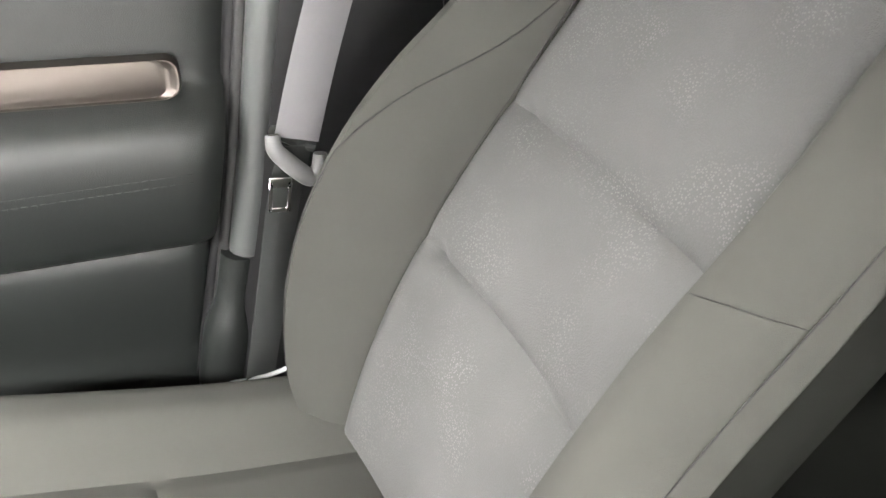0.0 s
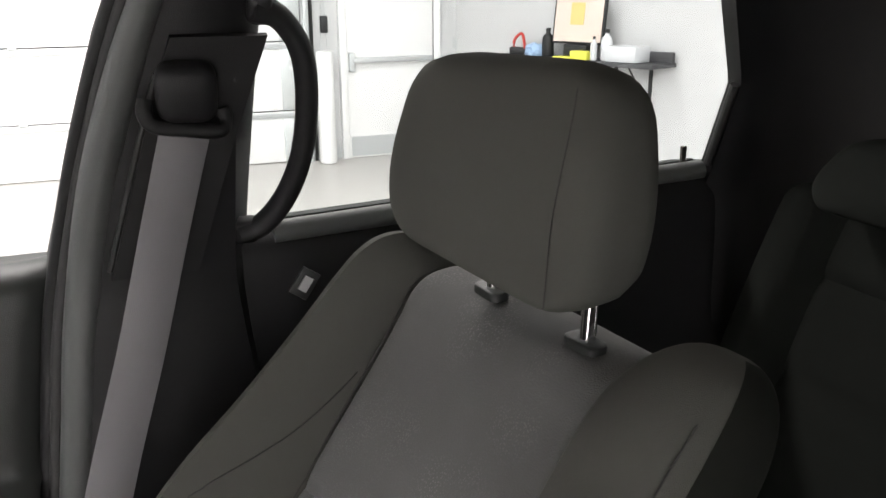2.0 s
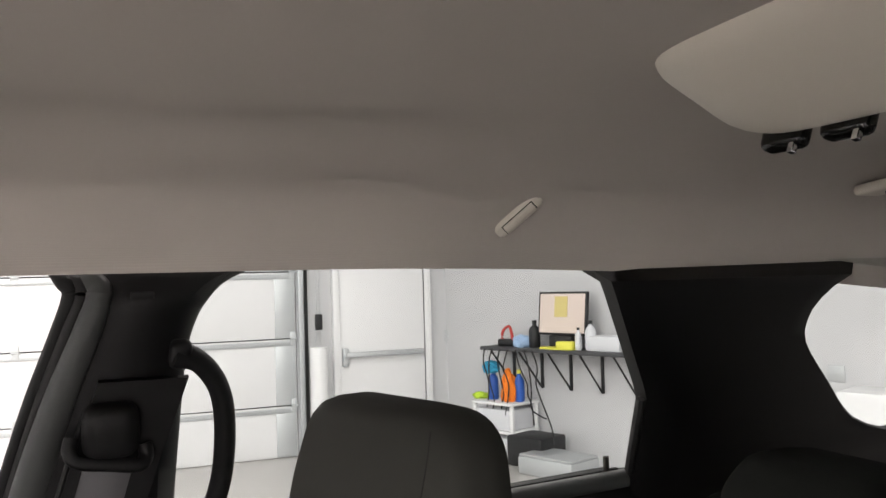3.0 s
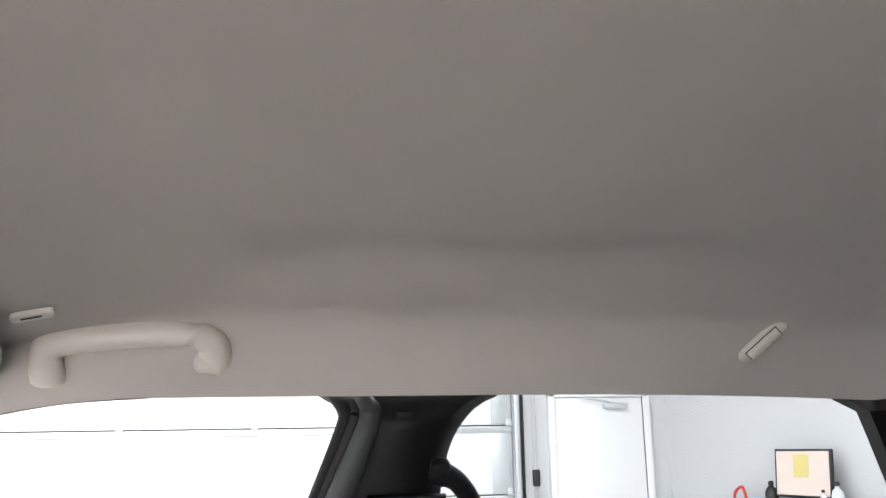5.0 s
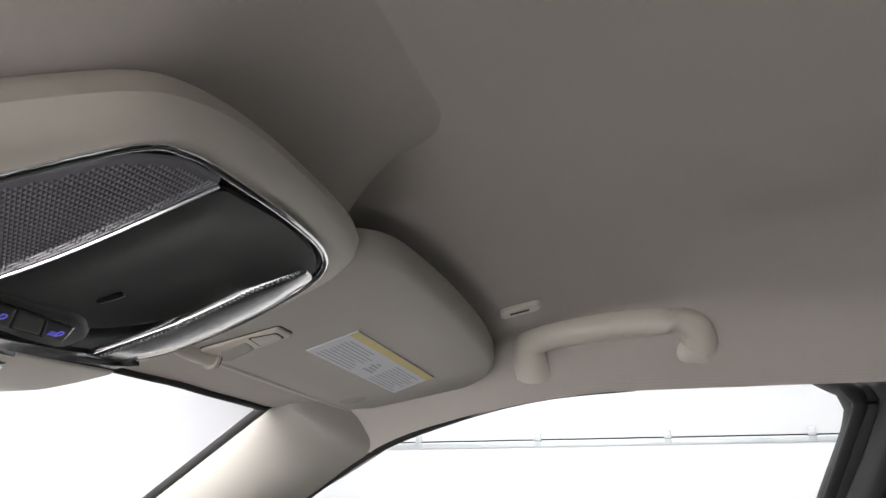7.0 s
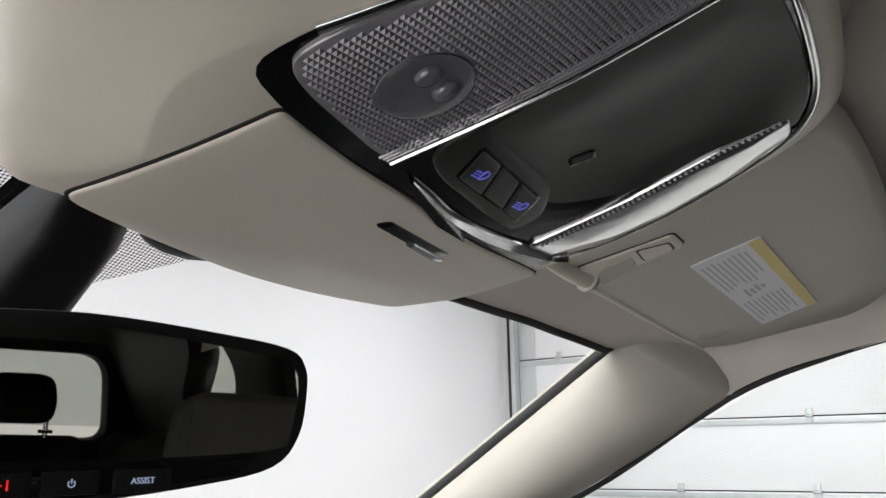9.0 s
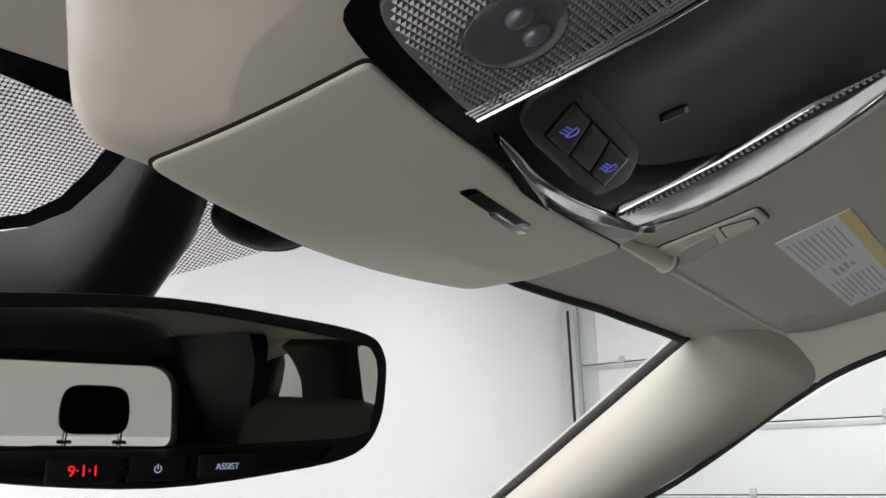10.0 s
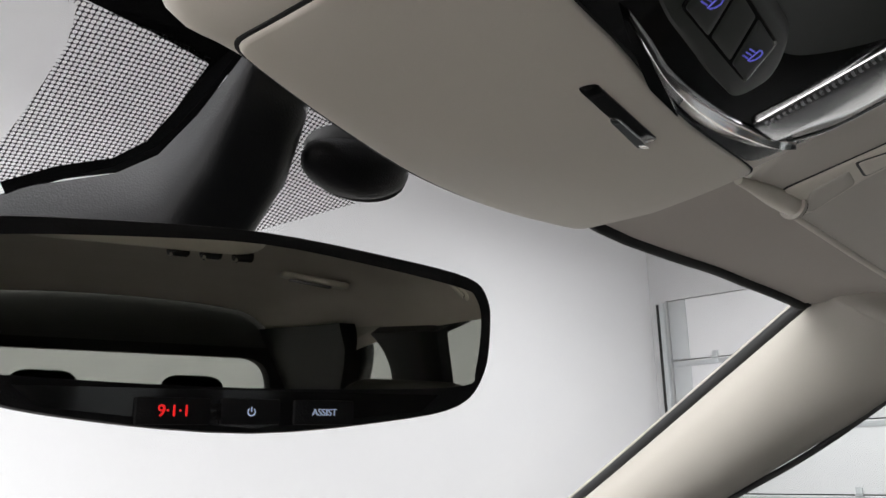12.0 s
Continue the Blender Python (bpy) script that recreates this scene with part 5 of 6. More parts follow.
part("visor_board", slab([(0.045 - q[0], q[1]) for q in vis], dz, (0, 0.1, 1), 0.018, 0.006), VISOR, dvisor)

# ---- headliner fittings ----
def grab_handle():
    root = thing("grab_handle", "beige moulded roof grab handle over the side window", "grab handle")
    line = smooth_line([(a, b + 0.0075, c + 0.0055) for a, b, c in ((0.612, 0.396, 1.578), (0.598, 0.396, 1.590), (0.588, 0.393, 1.605), (0.583, 0.372, 1.6135), (0.582, 0.31, 1.6200), (0.583, 0.256, 1.6205), (0.588, 0.232, 1.613), (0.598, 0.227, 1.602), (0.611, 0.230, 1.592))], 6)
    part("grip", tube(line, 0.0130, 16, flat=1.25, up=(0, 1, 0.2), taper=lambda t: 1.0 + 0.30 * (2 * t - 1) ** 4), BEIGE, root)
    for y, z in ((0.4035, 1.598), (0.2405, 1.606)):
        part("end_cap", box(0.021, 0.034, 0.043, pose(0.607, y, z, 0, 20), 0.0100, 5), BEIGE, root, "rounded handle foot")
    return root


grab_handle()
clip = thing("visor_clip", "small beige visor clip set in the headliner", "clip")
part("plate", slab(rounded([(0.500, 0.372), (0.5145, 0.374), (0.5105, 0.412), (0.496, 0.410)], 0.0068, 6), lambda x, y: liner_z(x, y) - 0.0050, (0, 0, 1), 0.006, 0.002), BEIGE, clip)
part("slit", slab(rounded([(0.5040, 0.383), (0.5065, 0.3834), (0.5048, 0.402), (0.5023, 0.4016)], 0.0015, 4), lambda x, y: liner_z(x, y) - 0.0056, (0, 0, 1), 0.003, 0.0003), RUBBER, clip, "dark slit")


def coat_hook():
    root = thing("coat_hook", "folded beige coat hook on the headliner edge", "coat hook")
    a, b = Vector((0.6035, -0.364, 1.5975)), Vector((0.574, -0.406, 1.6395))
    d, inward = (b - a), Vector((-0.75, 0.1, -0.55)).normalized()
    part("base", tube([a + d * k + inward * 0.001 for k in (0, 0.06, 0.2, 0.5, 0.8, 0.94, 1)], 0.0110, 12, flat=0.45, up=inward, taper=lambda t: 0.55 + 0.45 * math.sin(math.pi * min(1, max(0, t))) ** 0.3), BEIGE, root)
    part("gap", tube([a + d * k + inward * 0.0052 for k in (0.15, 0.2, 0.5, 0.8, 0.85)], 0.0067, 10, flat=0.2, up=inward), RUBBER, root, "dark gap round the hook")
    part("hook", tube([a + d * k + inward * 0.0062 for k in (0.17, 0.2, 0.5, 0.8, 0.83)], 0.0060, 10, flat=0.5, up=inward), BEIGE, root, "folded hook")
    return root


coat_hook()

# rear ceiling pod with air vents
pod = thing("ceiling_vent_pod", "beige ceiling pod with black air vents", "vent pod")
rows = []
for i in range(33):
    s = -1 + 2 * i / 32
    x = 0.003 + 0.204 * math.copysign(1 - (1 - abs(s)) ** 1.8, s)
    k = (1 - max(0.0, (abs(x - 0.003) - 0.12) / 0.0845) ** 3) ** 0.5 if abs(x - 0.003) < 0.2035 else 0.15
    top = 1.692
    rows.append(smooth_line([(x, -0.262 - 0.07 * (1 - k), top), (x, -0.268 - 0.07 * (1 - k), 1.680), (x, -0.30 - 0.05 * (1 - k), 1.672 - 0.009 * k), (x, -0.352, 1.664 - 0.022 * k), (x, -0.372, 1.664 - 0.024 * k), (x, -0.384, 1.665 - 0.015 * k), (x, -0.40, top)], 3))
part("housing", rings(rows), BEIGE, pod)
for cx in (0.066, 0.120, 0.174):
    v = part("vent", box(0.038, 0.016, 0.024, pose(cx, -0.383, 1.642, 20), 0.006, 3), GLOSSB, pod, "black air vent")
    part("vent_tab", box(0.005, 0.005, 0.012, pose(cx - 0.012, -0.376, 1.632, 20), 0.001), CHROME, v, "bright vent tab")
lamp = thing("rear_dome_lamp", "pale oval dome lamp in the rear headliner", "dome lamp")
part("lens", box(0.16, 0.045, 0.014, pose(0.42, -0.84, 1.652, 0, 6), 0.006, 3), BEIGE, lamp)
part("lens_rim", box(0.10, 0.022, 0.006, pose(0.41, -0.838, 1.643, 0, 6), 0.002, 2), LENS, lamp, "clear lamp window")

# ---- rear-view mirror ----
mirror = thing("rear_view_mirror", "black rear-view mirror with three buttons under the glass", "mirror")
MN = Vector((-0.2, -0.98, -0.065)).normalized()
MO = Vector((0.002, 0.7315, 1.4802))
MR = Vector((0, 0, 1)).cross(MN).normalized() * 1.0
MU = MN.cross(MR).normalized()
MM = Matrix.Translation(MO) @ Matrix((MR, MU, MN)).transposed().to_4x4()
SHAPE = [(-0.132, 0.008), (-0.127, -0.014), (-0.112, -0.030), (-0.07, -0.039), (0.0, -0.0445), (0.07, -0.039), (0.112, -0.031), (0.128, -0.014), (0.132, 0.010), (0.130, 0.026), (0.117, 0.036), (0.07, 0.0415), (0.0, 0.0455), (-0.07, 0.0415), (-0.117, 0.036), (-0.130, 0.026)]
shape = smooth_line([(a * 0.985, b * 0.985, 0) for a, b in SHAPE], 4, True)
rows = []
for s, d in ((0.30, -0.046), (0.62, -0.042), (0.86, -0.028), (0.97, -0.012), (1.0, -0.002), (0.998, 0.003), (0.985, 0.0055), (0.965, 0.0055)):
    rows.append([MM @ Vector((p.x * s if s > 0.9 else p.x * s, p.y * (s if s > 0.9 else s ** 0.7), d)) for p in shape])
part("housing", rings(rows), BLACK, mirror)
face = [(-0.122, 0.012), (-0.121, -0.012), (-0.114, -0.0205), (-0.06, -0.0235), (0.0, -0.0245), (0.06, -0.0235), (0.111, -0.0205), (0.118, -0.012), (0.1215, 0.012), (0.118, 0.0245), (0.108, 0.029), (0.06, 0.0345), (0.0, 0.0385), (-0.06, 0.0345), (-0.108, 0.029), (-0.119, 0.0245)]
fl = smooth_line([(a, b, 0) for a, b in face], 4, True)
bm = rings([[MM @ Vector((p.x, p.y, 0.0050)) for p in fl], [MM @ Vector((p.x, p.y, 0.0064)) for p in fl]])
part("mirror_glass", bm, MIRROR, mirror, "dark-toned mirror glass", smooth=False)
bar = [(-0.095, -0.0255), (0.095, -0.0255), (0.085, -0.0335), (0.0, -0.0415), (-0.085, -0.0335)]
part("button_bar", rings([[MM @ Vector((a, b, 0.0050)) for a, b in bar], [MM @ Vector((a, b, 0.0066)) for a, b in bar]]), GLOSSB, mirror, "black button bar", smooth=False)
for cx, w in ((-0.0350, 0.031), (-0.0022, 0.027), (0.0325, 0.030)):
    part("button", box(w, 0.0110, 0.0022, MM @ Matrix.Translation((cx, -0.0345, 0.0072)), 0.0012, 2), BLACK, mirror, "black push button")
part("sensor_window", box(0.006, 0.007, 0.002, MM @ Matrix.Translation((-0.0178, -0.0345, 0.0070)), 0.0004), GLOSSB, mirror, "small dark sensor window")
lettering("9·1·1", 0.0066, MM @ Matrix.Translation((-0.0350, -0.0345, 0.0086)), RED, mirror, "red_lettering")["label"] = "red lit 9-1-1 lettering"
lettering("ASSIST", 0.0042, MM @ Matrix.Translation((0.0322, -0.0345, 0.0086)), WHITEM, mirror, "white_lettering")["label"] = "pale ASSIST lettering"
ic = bmesh.new()
arc = [MM @ Vector((-0.0022 + 0.0016 * math.sin(a), -0.0345 + 0.0016 * math.cos(a), 0.0086)) for a in [0.7 + k * (2 * math.pi - 1.4) / 16 for k in range(17)]]
tube(arc, 0.0003, 6, bm=ic)
tube([MM @ Vector((-0.0022, -0.0345, 0.0086)), MM @ Vector((-0.0022, -0.0324, 0.0086))], 0.0003, 6, bm=ic)
part("power_mark", ic, WHITEM, mirror, "pale power symbol")

# black stalk cover between windscreen and mirror
cover = thing("mirror_stalk_cover", "black plastic sensor cover on the windscreen above the mirror", "sensor cover")
rows = []
for y, x0, x1, h in ((0.752, 0.012, 0.046, 0.006), (0.770, 0.011, 0.060, 0.022), (0.800, 0.009, 0.070, 0.036), (0.830, 0.003, 0.070, 0.046), (0.848, -0.012, 0.070, 0.054), (0.870, -0.052, 0.068, 0.058), (0.90, -0.085, 0.064, 0.058), (0.93, -0.08, 0.06, 0.045), (0.95, -0.07, 0.05, 0.02)):
    ring = []
    for k in range(19):
        a = math.pi * k / 18
        cxm, hw = (x0 + x1) / 2, (x1 - x0) / 2
        ring.append((cxm - hw * math.copysign(abs(math.cos(a)) ** 0.6, math.cos(a)), y, ws(cxm, y) + 0.006 - h * math.sin(a) ** 0.6))
    rows.append(ring)
part("cover", rings(rows), COVER, cover)
part("cover_joint", tube([(-0.052, 0.866, ws(0, 0.866) - 0.045), (-0.046, 0.885, ws(0, 0.885) - 0.052)], 0.0012, 6), RUBBER, cover, "thin joint line")
part("stem", tube(smooth_line([(0.0, 0.90, 1.515), (0.002, 0.84, 1.50), (0.006, 0.775, 1.487)], 5), 0.014, 12), BLACK, cover, "short black mirror stem")
bump = bmesh.new()
bmesh.ops.create_uvsphere(bump, u_segments=28, v_segments=14, radius=1, matrix=Matrix.Translation((0.113, 0.791, ws(0.113, 0.791) + 0.001)) @ pose(0, 0, 0, -29) @ Matrix.Diagonal((0.040, 0.022, 0.015, 1)))
sensor = thing("rain_sensor", "small black rain sensor cover on the windscreen", "sensor")
part("cover", bump, BLACK, sensor)
part("base_pad", slab([(0.113 + 0.038 * math.cos(a), 0.791 + 0.020 * math.sin(a)) for a in [2 * math.pi * k / 28 for k in range(28)]], lambda x, y: ws(x, y) - 0.002, (0, 0, 1), 0.009, 0.001), RUBBER, sensor, "black mounting pad")
print_band("black_border", [(-0.34, 0.722), (-0.103, 0.722), (-0.103, 0.756), (-0.34, 0.750)], GLOSSB)
print_band("black_border", [(-0.103, 0.722), (0.030, 0.722), (0.030, 0.781), (-0.103, 0.756)], GLOSSB)
print_band("black_border", [(0.030, 0.722), (0.14, 0.722), (0.14, 0.757), (0.030, 0.760)], GLOSSB)
for k in range(10):
    xa, xb = 0.14 + 0.050 * k, 0.14 + 0.050 * (k + 1)
    ya, yb = (0.757 - 0.038 * smoothstep(0.25, 0.607, q) for q in (xa, xb))
    print_band("black_border", [(xa, ya - 0.040), (xb, yb - 0.040), (xb, yb), (xa, ya)], GLOSSB, nu=4)
for sgn in (1, -1):
    lip = [liner_f(0.5 + sgn * 0.5 * k / 40, 1.0) for k in range(8, 33)] + [(sgn * 0.597, 0.7005, 1.559)]
    part("header_seal", tube([(x, y + 0.005, z + 0.0005) for x, y, z in lip], 0.0056, 10), RUBBER, screen, "black rubber seal along the roof edge")
EDGE = [(0.0, 0.772), (-0.0016, 0.805), (-0.0055, 0.827), (-0.0168, 0.842), (-0.0418, 0.853), (-0.064, 0.8675)]
INNER = [(0.012, 0.771), (0.012, 0.8062), (0.008, 0.830), (-0.004, 0.8485), (-0.034, 0.8603), (-0.058, 0.8754)]
OUTER = [(-0.073, 0.7625), (-0.068, 0.785), (-0.069, 0.805), (-0.0705, 0.822), (-0.072, 0.835), (-0.075, 0.850)]
for k in range(5):
    print_band("cover_border", [EDGE[k], INNER[k], INNER[k + 1], EDGE[k + 1]], GLOSSB, nu=4)
    print_band("dots", [OUTER[k], EDGE[k], EDGE[k + 1], OUTER[k + 1]], FRIT, nu=12)
print_band("dots", [(-0.34, 0.750), (-0.073, 0.7605), (-0.073, 0.765), (-0.34, 0.757)], FRIT)
print_band("dots", [(0.03, 0.748), (0.16, 0.750), (0.136, 0.820), (0.080, 0.872)], FRIT)
print_band("dots", [(0.16, 0.754), (0.42, 0.742), (0.42, 0.750), (0.16, 0.765)], FRIT, uv=0.0018, nu=30, nv=2)


# ---- garage ----
EAST, NORTH, SOUTH, WEST, TOP = 8.16, 5.14, -3.5, -4.2, 4.3
FAR = -8.3  # the rear wall runs away from the east corner at a slant
floor = structure(link("floor", box(EAST - WEST + 0.4, NORTH - FAR + 0.4, 0.2, pose((EAST + WEST) / 2, (NORTH + FAR) / 2, GROUND - 0.1)), FLOOR), "polished grey concrete garage floor", "floor")
structure(link("garage_ceiling", box(EAST - WEST + 0.4, NORTH - FAR + 0.4, 0.2, pose((EAST + WEST) / 2, (NORTH + FAR) / 2, TOP + 0.1)), WALL), "plain white garage ceiling", "ceiling")
# The north wall takes the lighter copy, so its colour carries extra light.
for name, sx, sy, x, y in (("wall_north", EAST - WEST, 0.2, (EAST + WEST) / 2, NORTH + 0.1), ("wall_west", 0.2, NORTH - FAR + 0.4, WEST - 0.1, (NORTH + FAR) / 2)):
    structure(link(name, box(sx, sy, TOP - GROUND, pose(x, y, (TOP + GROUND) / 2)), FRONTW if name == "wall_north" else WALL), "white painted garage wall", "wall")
RUN, OUT = Vector((-0.936, -0.351, 0)).normalized(), Vector((-0.351, 0.936, 0)).normalized()
CORNER = Vector((EAST, SOUTH, 0))


def by_wall(s, h, z, turn=0.0):
    """A pose on the slanted rear wall: s metres along it from the east corner, h out from it; local x runs along the wall, y into the wall."""
    m = Matrix((RUN, -OUT, Vector((0, 0, 1)))).transposed().to_4x4()
    return Matrix.Translation(CORNER + RUN * s + OUT * h + Vector((0, 0, z))) @ m @ pose(0, 0, 0, 0, 0, turn)


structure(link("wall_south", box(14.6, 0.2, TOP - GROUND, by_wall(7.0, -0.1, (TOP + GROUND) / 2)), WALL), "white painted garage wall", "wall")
H0, H1 = -1.86, 4.95
bm = bmesh.new()
for y0, y1, z0, z1 in ((SOUTH - 0.2, H0, GROUND, TOP), (H1, NORTH + 0.2, GROUND, TOP), (H0, H1, 3.05, TOP)):
    box(0.2, y1 - y0, z1 - z0, pose(EAST + 0.1, (y0 + y1) / 2, (z0 + z1) / 2), bm=bm)
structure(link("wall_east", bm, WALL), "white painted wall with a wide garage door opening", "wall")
structure(link("baseboard", box(0.012, -1.86 - SOUTH, 0.12, pose(EAST - 0.006, (SOUTH - 1.86) / 2, GROUND + 0.06)), GALV), "grey rubber wall base", "baseboard")


def sectional_door():
    root = thing("sectional_garage_door", "closed white sectional garage door with steel hinges", "garage door", kind="structure")
    edges = [GROUND, 0.335, 1.005, 1.68, 2.39, 3.05]
    for a, b in zip(edges, edges[1:]):
        p = part("panel", box(0.05, H1 - H0 - 0.02, b - a - 0.012, pose(EAST + 0.05, (H0 + H1) / 2, (a + b) / 2), 0.006, 2), DOORW, root)
        part("panel_rib", box(0.02, H1 - H0 - 0.1, 0.05, pose(EAST + 0.018, (H0 + H1) / 2, b - 0.045), 0.004), GALV, p, "grey stiffening rib") if b < 3 else None
        for y in (H0 + 0.12, H1 - 0.12):
            part("end_stile", box(0.012, 0.20, b - a - 0.02, pose(EAST + 0.02, y, (a + b) / 2), 0.002), GALV, p, "galvanised end stile")
    for z in edges[1:5]:
        for y in (-1.82, -0.58, 0.69, 1.94, 3.19, 4.44):
            h = box(0.02, 0.06, 0.13, pose(EAST + 0.012, y, z), 0.004)
            cyl(0.014, 0.07, pose(EAST + 0.002, y, z, 90), 10, bm=h)
            part("hinge", h, GALV, root, "galvanised hinge")
    for y in (H0 - 0.03, H1 + 0.03):
        part("track", box(0.06, 0.05, 3.2, pose(EAST - 0.035, y, GROUND + 1.6), 0.006), GALV, root, "vertical steel track")
        part("jamb_strip", box(0.03, 0.03, 3.2, pose(EAST - 0.02, y - 0.06 if y < 0 else y + 0.06, GROUND + 1.6), 0.003), RUBBER, root, "dark weather strip")
    return root


sectional_door()


def personnel_door():
    root = thing("door_5", "closed white steel exit door with panic bar and closer", "exit door", kind="structure")
    y0, y1, top = -2.29, -3.23, 1.95
    m = (y0 + y1) / 2
    part("leaf", box(0.045, y0 - y1 - 0.01, top - GROUND - 0.01, pose(EAST - 0.012, m, (top + GROUND) / 2), 0.004), DOORW, root)
    for y in (y0 + 0.035, y1 - 0.035):
        part("frame_post", box(0.09, 0.07, top - GROUND + 0.07, pose(EAST - 0.02, y, (top + GROUND + 0.07) / 2), 0.008), DOORW, root, "white steel frame post")
    part("frame_head", box(0.09, y0 - y1 + 0.14, 0.07, pose(EAST - 0.02, m, top + 0.035), 0.008), DOORW, root, "white steel frame head")
    part("gap", box(0.006, 0.010, top - GROUND, pose(EAST - 0.037, y1 + 0.002, (top + GROUND) / 2)), RUBBER, root, "dark gap at the hinge side")
    part("panic_bar", box(0.06, 0.86, 0.055, pose(EAST - 0.075, m - 0.01, 0.81), 0.014, 3), GALV, root, "grey panic bar")
    part("bar_latch", box(0.06, 0.06, 0.19, pose(EAST - 0.06, y0 - 0.05, 0.79), 0.01), GALV, root, "grey latch case")
    part("closer_body", box(0.06, 0.26, 0.06, pose(EAST - 0.07, -2.93, 1.86), 0.012), GALV, root, "grey door closer")
    part("closer_arm", box(0.02, 0.30, 0.02, pose(EAST - 0.10, -2.72, 1.92, 8), 0.004), GALV, root, "closer arm")
    part("kick_plate", box(0.004, 0.88, 0.20, pose(EAST - 0.0365, m, GROUND + 0.12)), GALV, root, "grey kick plate")
    return root


personnel_door()
post = thing("pipe_guard", "tall white pipe guard standing on the floor", "pipe guard")
part("pipe", cyl(0.085, 1.10, pose(7.98, -2.03, GROUND + 0.55), 24, bevel=0.02), DOORW, post)
hoist = thing("door_hoist_chain", "thin hanging chain with small black stop beside the garage door", "hoist chain")
for dy in (-0.03, 0.03):
    part("chain", tube([(8.05, -2.06 + dy, 3.4), (8.05, -2.05 + dy * 0.6, 1.3), (8.05, -2.05 + dy, 0.95)], 0.006, 6, up=(1, 0, 0)), GALV, hoist, "thin grey chain")
part("stop", box(0.05, 0.07, 0.16, pose(8.05, -2.055, 1.165), 0.008), DARKM, hoist, "small black stop block")
switch = thing("wall_switch", "small dark wall switch beside the exit door", "wall switch")
part("plate", box(0.012, 0.05, 0.11, pose(EAST - 0.006, -3.49, 0.95), 0.003), GALV, switch)


# ---- work shelf ----
shelf = thing("wall_shelf", "dark shelf board on black steel brackets", "shelf")
part("board", box(1.80, 0.36, 0.035, by_wall(1.745, 0.18, 0.875), 0.005), SHELF, shelf)
part("back_lip", box(0.30, 0.04, 0.09, by_wall(2.50, 0.06, 0.935), 0.004), SHELF, shelf, "dark upstand at the shelf end")
for s in (0.98, 1.34, 1.69, 2.05, 2.41):
    b = box(0.028, 0.02, 0.37, by_wall(s, 0.012, 0.67), 0.002)
    tube([by_wall(s, 0.02, 0.49).translation, by_wall(s, 0.34, 0.852).translation], 0.010, 6, bm=b, up=(1, 0, 0))
    part("bracket", b, DARKM, shelf, "black triangular bracket")


def bottle(name, label, m, r, h, material, cap):
    x, y, z = m.translation
    root = thing(name, label, "bottle")
    rows = []
    for k, rr in ((0, 0.9), (0.04, 1), (0.62, 1), (0.74, 0.8), (0.82, 0.38), (0.9, 0.36)):
        rows.append([(x + r * rr * math.cos(a * math.pi / 8), y + r * rr * math.sin(a * math.pi / 8), z + k * h) for a in range(16)])
    part("body", rings(rows), material, root)
    part("cap", cyl(r * 0.42, h * 0.12, pose(x, y, z + h * 0.95), 12, bevel=0.002), cap, root, "plain cap")
    return root


def heap(name, label, m, sx, sy, sz, material, seed, category="cloth"):
    bm = bmesh.new()
    bmesh.ops.create_icosphere(bm, subdivisions=3, radius=1)
    o = m.translation
    for v in bm.verts:
        k = 1 + 0.35 * noise.noise(v.co * 2.1 + Vector((seed, 0, 0)))
        v.co = o + Vector((v.co.x * sx * k, v.co.y * sy * k, max(v.co.z, -0.6) * sz * k + 0.6 * sz))
    return tagged(link(name, bm, material), label, category)


PLBLUE = mat("blue_plastic", (0.02, 0.10, 0.42), 0.4, bump=0)
ORANGE = mat("orange_cloth", (0.85, 0.20, 0.02), 0.9, vary=0.2, scale=20, bump=0.3, depth=0.004, grain=40)
CYAN = mat("cyan_cloth", (0.02, 0.30, 0.50), 0.9, vary=0.2, scale=20, bump=0.3, depth=0.004, grain=40)
PALEB = mat("pale_blue_cloth", (0.35, 0.50, 0.72), 0.9, vary=0.2, scale=20, bump=0.3, depth=0.004, grain=40)
LIME = mat("lime_cloth", (0.45, 0.65, 0.05), 0.9, vary=0.2, scale=20, bump=0.3, depth=0.004, grain=40)
CLEARP = mat("milky_plastic", (0.66, 0.67, 0.70), 0.3, vary=0.05, bump=0)
YELP = mat("yellow_plastic", (0.75, 0.72, 0.10), 0.45, bump=0)
REDP = mat("red_plastic", (0.55, 0.05, 0.04), 0.4, bump=0)
SCREEN = glow("pale_screen", (0.62, 0.52, 0.47), 0.30)
TOPS = 0.893
mon = thing("monitor", "black monitor tilted on the shelf with pale screen", "monitor")
mm = by_wall(1.745, 0.17, 1.215, 0) @ pose(0, 0, 0, -6, 0, 0)
part("bezel", box(0.56, 0.035, 0.40, mm, 0.006), DARKM, mon)
part("screen", box(0.52, 0.004, 0.36, mm @ pose(0, -0.019, 0)), SCREEN, mon, "pale pink lit screen")
part("paper_note", box(0.15, 0.004, 0.19, mm @ pose(-0.01, -0.023, 0.06)), YELLOW, mon, "yellowed paper note")
part("stand", box(0.26, 0.16, 0.12, by_wall(1.745, 0.15, TOPS + 0.06), 0.01), DARKM, mon, "black stand")
bottle("spray_bottle", "small white bottle on the shelf", by_wall(2.07, 0.20, TOPS), 0.05, 0.26, CLEARP, DARKM)
bottle("spray_bottle", "small white bottle on the shelf", by_wall(1.98, 0.26, TOPS), 0.03, 0.20, CLEARP, DARKM)
bottle("spray_bottle", "dark bottle beside the monitor", by_wall(1.40, 0.18, TOPS), 0.055, 0.25, DARKM, DARKM)
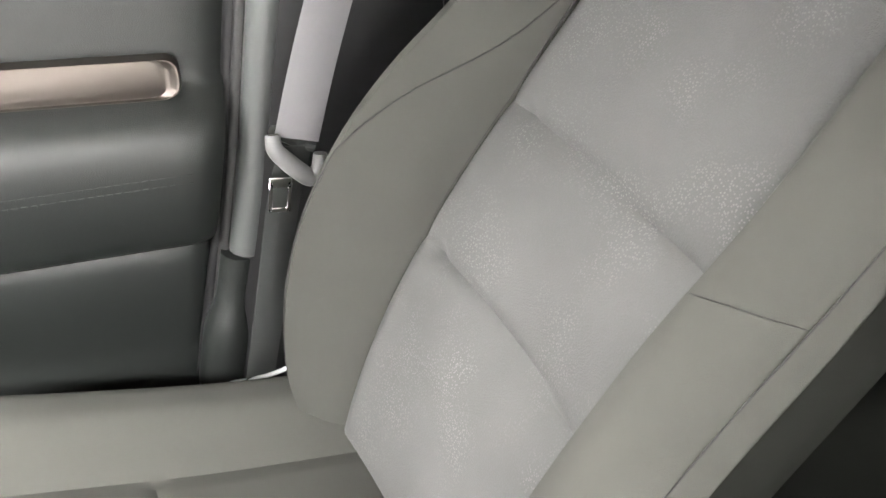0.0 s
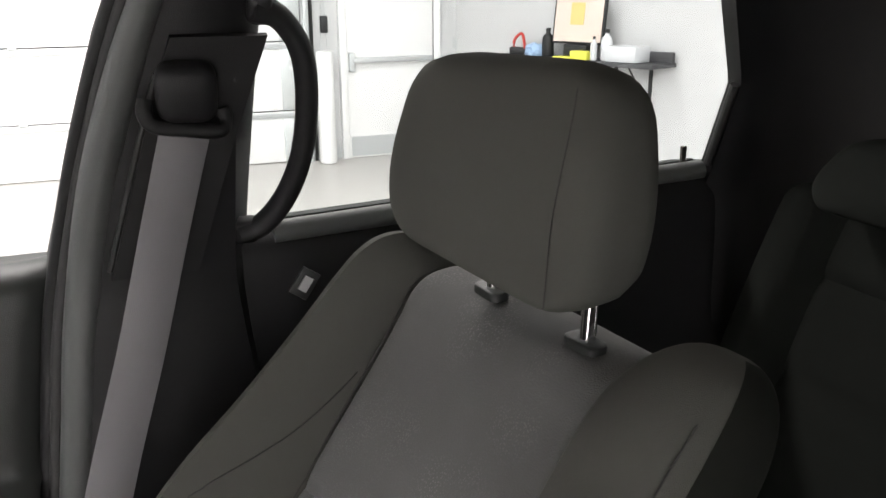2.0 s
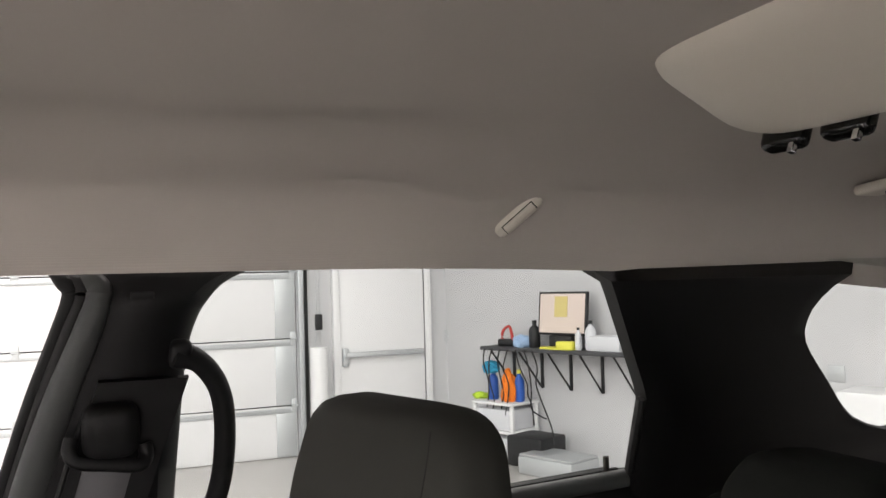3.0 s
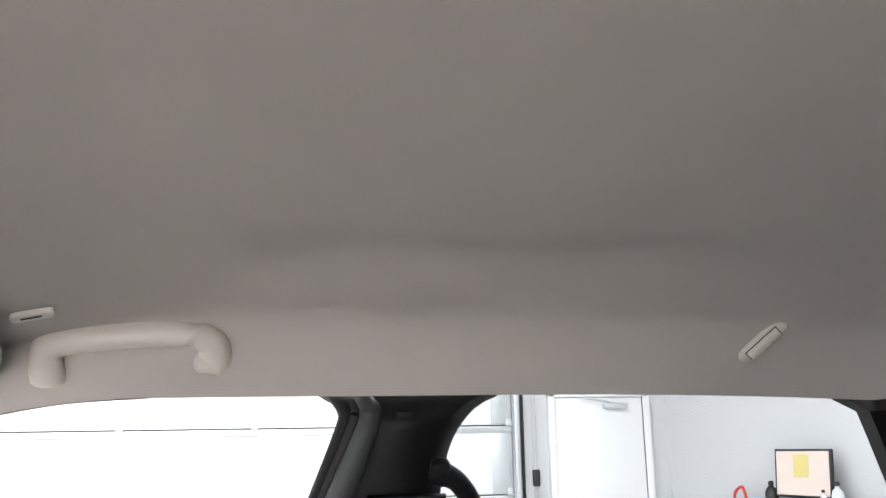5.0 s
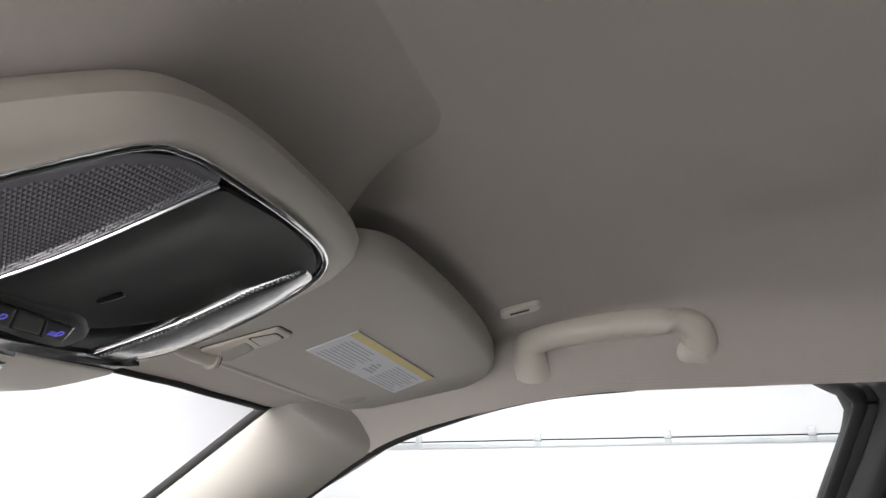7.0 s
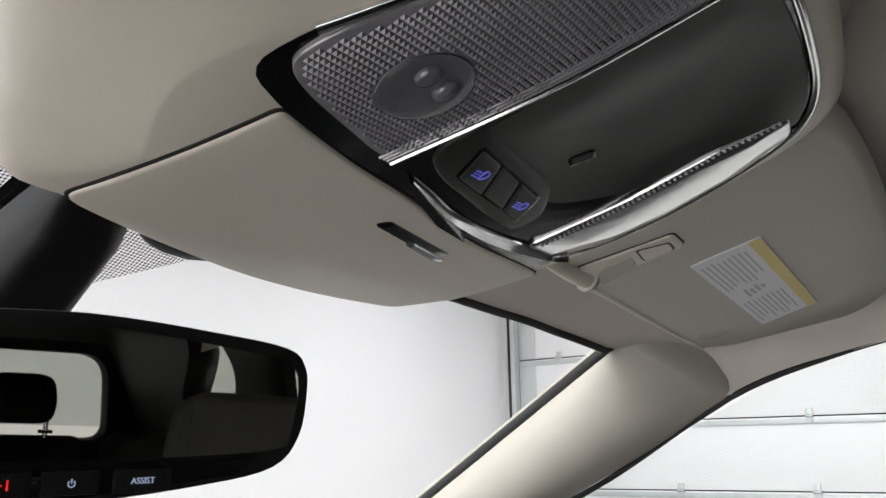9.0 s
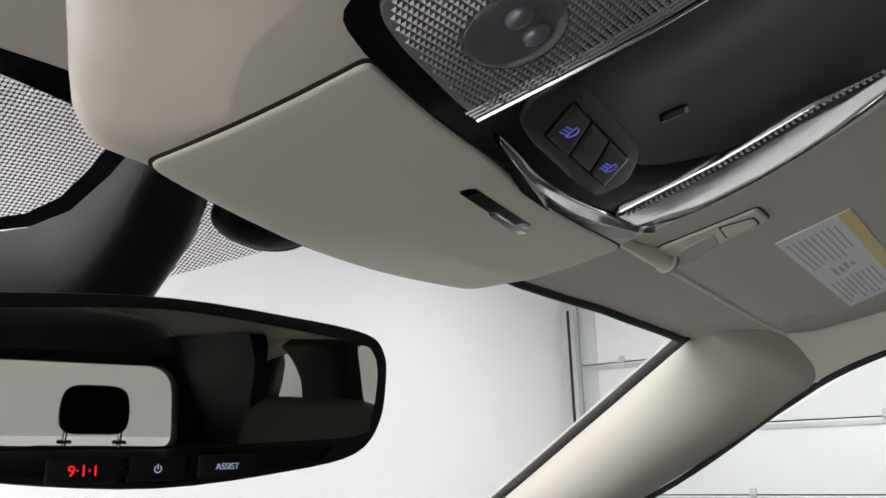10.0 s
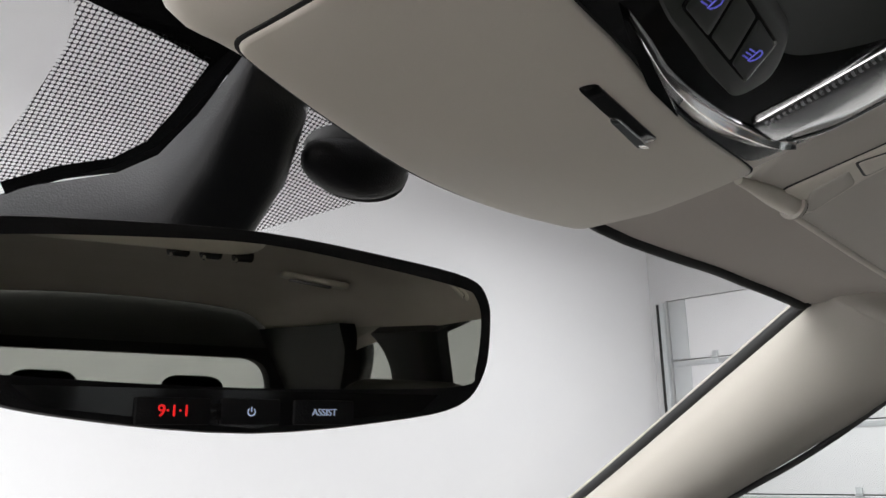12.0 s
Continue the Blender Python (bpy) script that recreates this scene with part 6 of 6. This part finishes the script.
tagged(link("yellow_box", box(0.17, 0.10, 0.075, by_wall(1.86, 0.28, TOPS + 0.0375, 6), 0.006), YELP), "small yellow box on the shelf edge", "box")
tagged(link("paper_pad", box(0.22, 0.12, 0.02, by_wall(1.70, 0.29, TOPS + 0.01, -8), 0.004), YELP), "flat yellow pad on the shelf edge", "pad")
heap("cloth", "pale blue cloth heap on the shelf", by_wall(1.27, 0.2, TOPS), 0.10, 0.10, 0.07, PALEB, 2)
tagged(link("parts_case", box(0.32, 0.22, 0.13, by_wall(2.27, 0.18, TOPS + 0.065), 0.008), CLEARP), "milky plastic parts case on the shelf", "case")
tool = thing("hand_tool", "small red and black hand tool on the shelf", "tool")
part("body", box(0.16, 0.06, 0.07, by_wall(1.05, 0.2, TOPS + 0.035, 20), 0.015), DARKM, tool)
part("handle", tube(smooth_line([by_wall(1.00, 0.2, TOPS + 0.04).translation, by_wall(1.01, 0.2, TOPS + 0.14).translation, by_wall(1.10, 0.2, TOPS + 0.19).translation, by_wall(1.14, 0.2, TOPS + 0.06).translation], 5), 0.014, 8), REDP, tool, "red handle")

# drawer tower with cleaning things under the shelf
tower = thing("drawer_tower", "white plastic drawer tower with clear drawers", "drawer tower")
TS, TH = 1.05, 0.24
for ds in (-0.24, 0.24):
    for dh in (-0.17, 0.17):
        part("post", box(0.035, 0.035, 0.54, by_wall(TS + ds, TH + dh, GROUND + 0.27), 0.004), DOORW, tower)
for k in range(3):
    part("tier", box(0.53, 0.40, 0.025, by_wall(TS, TH, GROUND + 0.0125 + k * 0.264), 0.006), DOORW, tower, "white tier board")
    if k < 2:
        part("drawer", box(0.43, 0.34, 0.19, by_wall(TS, TH + 0.01, GROUND + 0.125 + k * 0.264), 0.012), CLEARP, tower, "milky clear drawer")
tt = GROUND + 0.553
bottle("cleaner_bottle", "blue cleaner bottle on the drawer tower", by_wall(0.92, 0.26, tt), 0.05, 0.30, PLBLUE, YELP)
bottle("cleaner_bottle", "blue cleaner bottle on the drawer tower", by_wall(1.24, 0.24, tt), 0.05, 0.30, PLBLUE, YELP)
heap("cloth", "cyan cloth draped over a bottle", by_wall(0.90, 0.26, tt + 0.26), 0.12, 0.08, 0.07, CYAN, 3)
heap("cloth", "orange cloth hanging over a bottle", by_wall(1.16, 0.30, tt), 0.09, 0.07, 0.19, ORANGE, 5)
heap("cloth", "lime green cloth on the drawer tower", by_wall(0.76, 0.28, tt), 0.09, 0.07, 0.04, LIME, 7)
bin_box = thing("floor_case", "dark equipment case on the floor below the shelf", "case")
part("body", box(0.42, 0.36, 0.28, by_wall(1.50, 0.32, GROUND + 0.14), 0.02), DARKM, bin_box)
grey_case = thing("floor_case", "grey equipment box on the floor below the shelf", "case")
part("body", box(0.60, 0.40, 0.16, by_wall(1.90, 0.50, GROUND + 0.08), 0.02), GALV, grey_case)
part("lid", box(0.58, 0.38, 0.02, by_wall(1.90, 0.50, GROUND + 0.17), 0.008), GALV, grey_case, "flat grey lid")
cables = thing("cable_bundle", "black cables hanging from the shelf", "cables")
rnd = random.Random(9)
for k in range(7):
    s = 0.92 + k * 0.10
    pts = [by_wall(s, 0.37, 0.88).translation]
    for j in range(1, 6):
        pts.append(by_wall(s + rnd.uniform(-0.05, 0.05) + 0.045 * j * (k > 3), 0.38 + rnd.uniform(-0.01, 0.04), 0.88 - j * rnd.uniform(0.12, 0.185)).translation)
    part("cable", tube(smooth_line(pts, 5), 0.007, 6), DARKM, cables)
socket = thing("wall_socket", "grey double socket plate on the white wall", "socket")
part("plate", box(0.12, 0.012, 0.12, by_wall(4.12, 0.006, 0.79), 0.003), GALV, socket)
crate = thing("white_crate", "white box standing against the wall", "box")
part("body", box(0.5, 0.4, 0.90, by_wall(4.52, 0.22, GROUND + 0.45), 0.02), DOORW, crate)
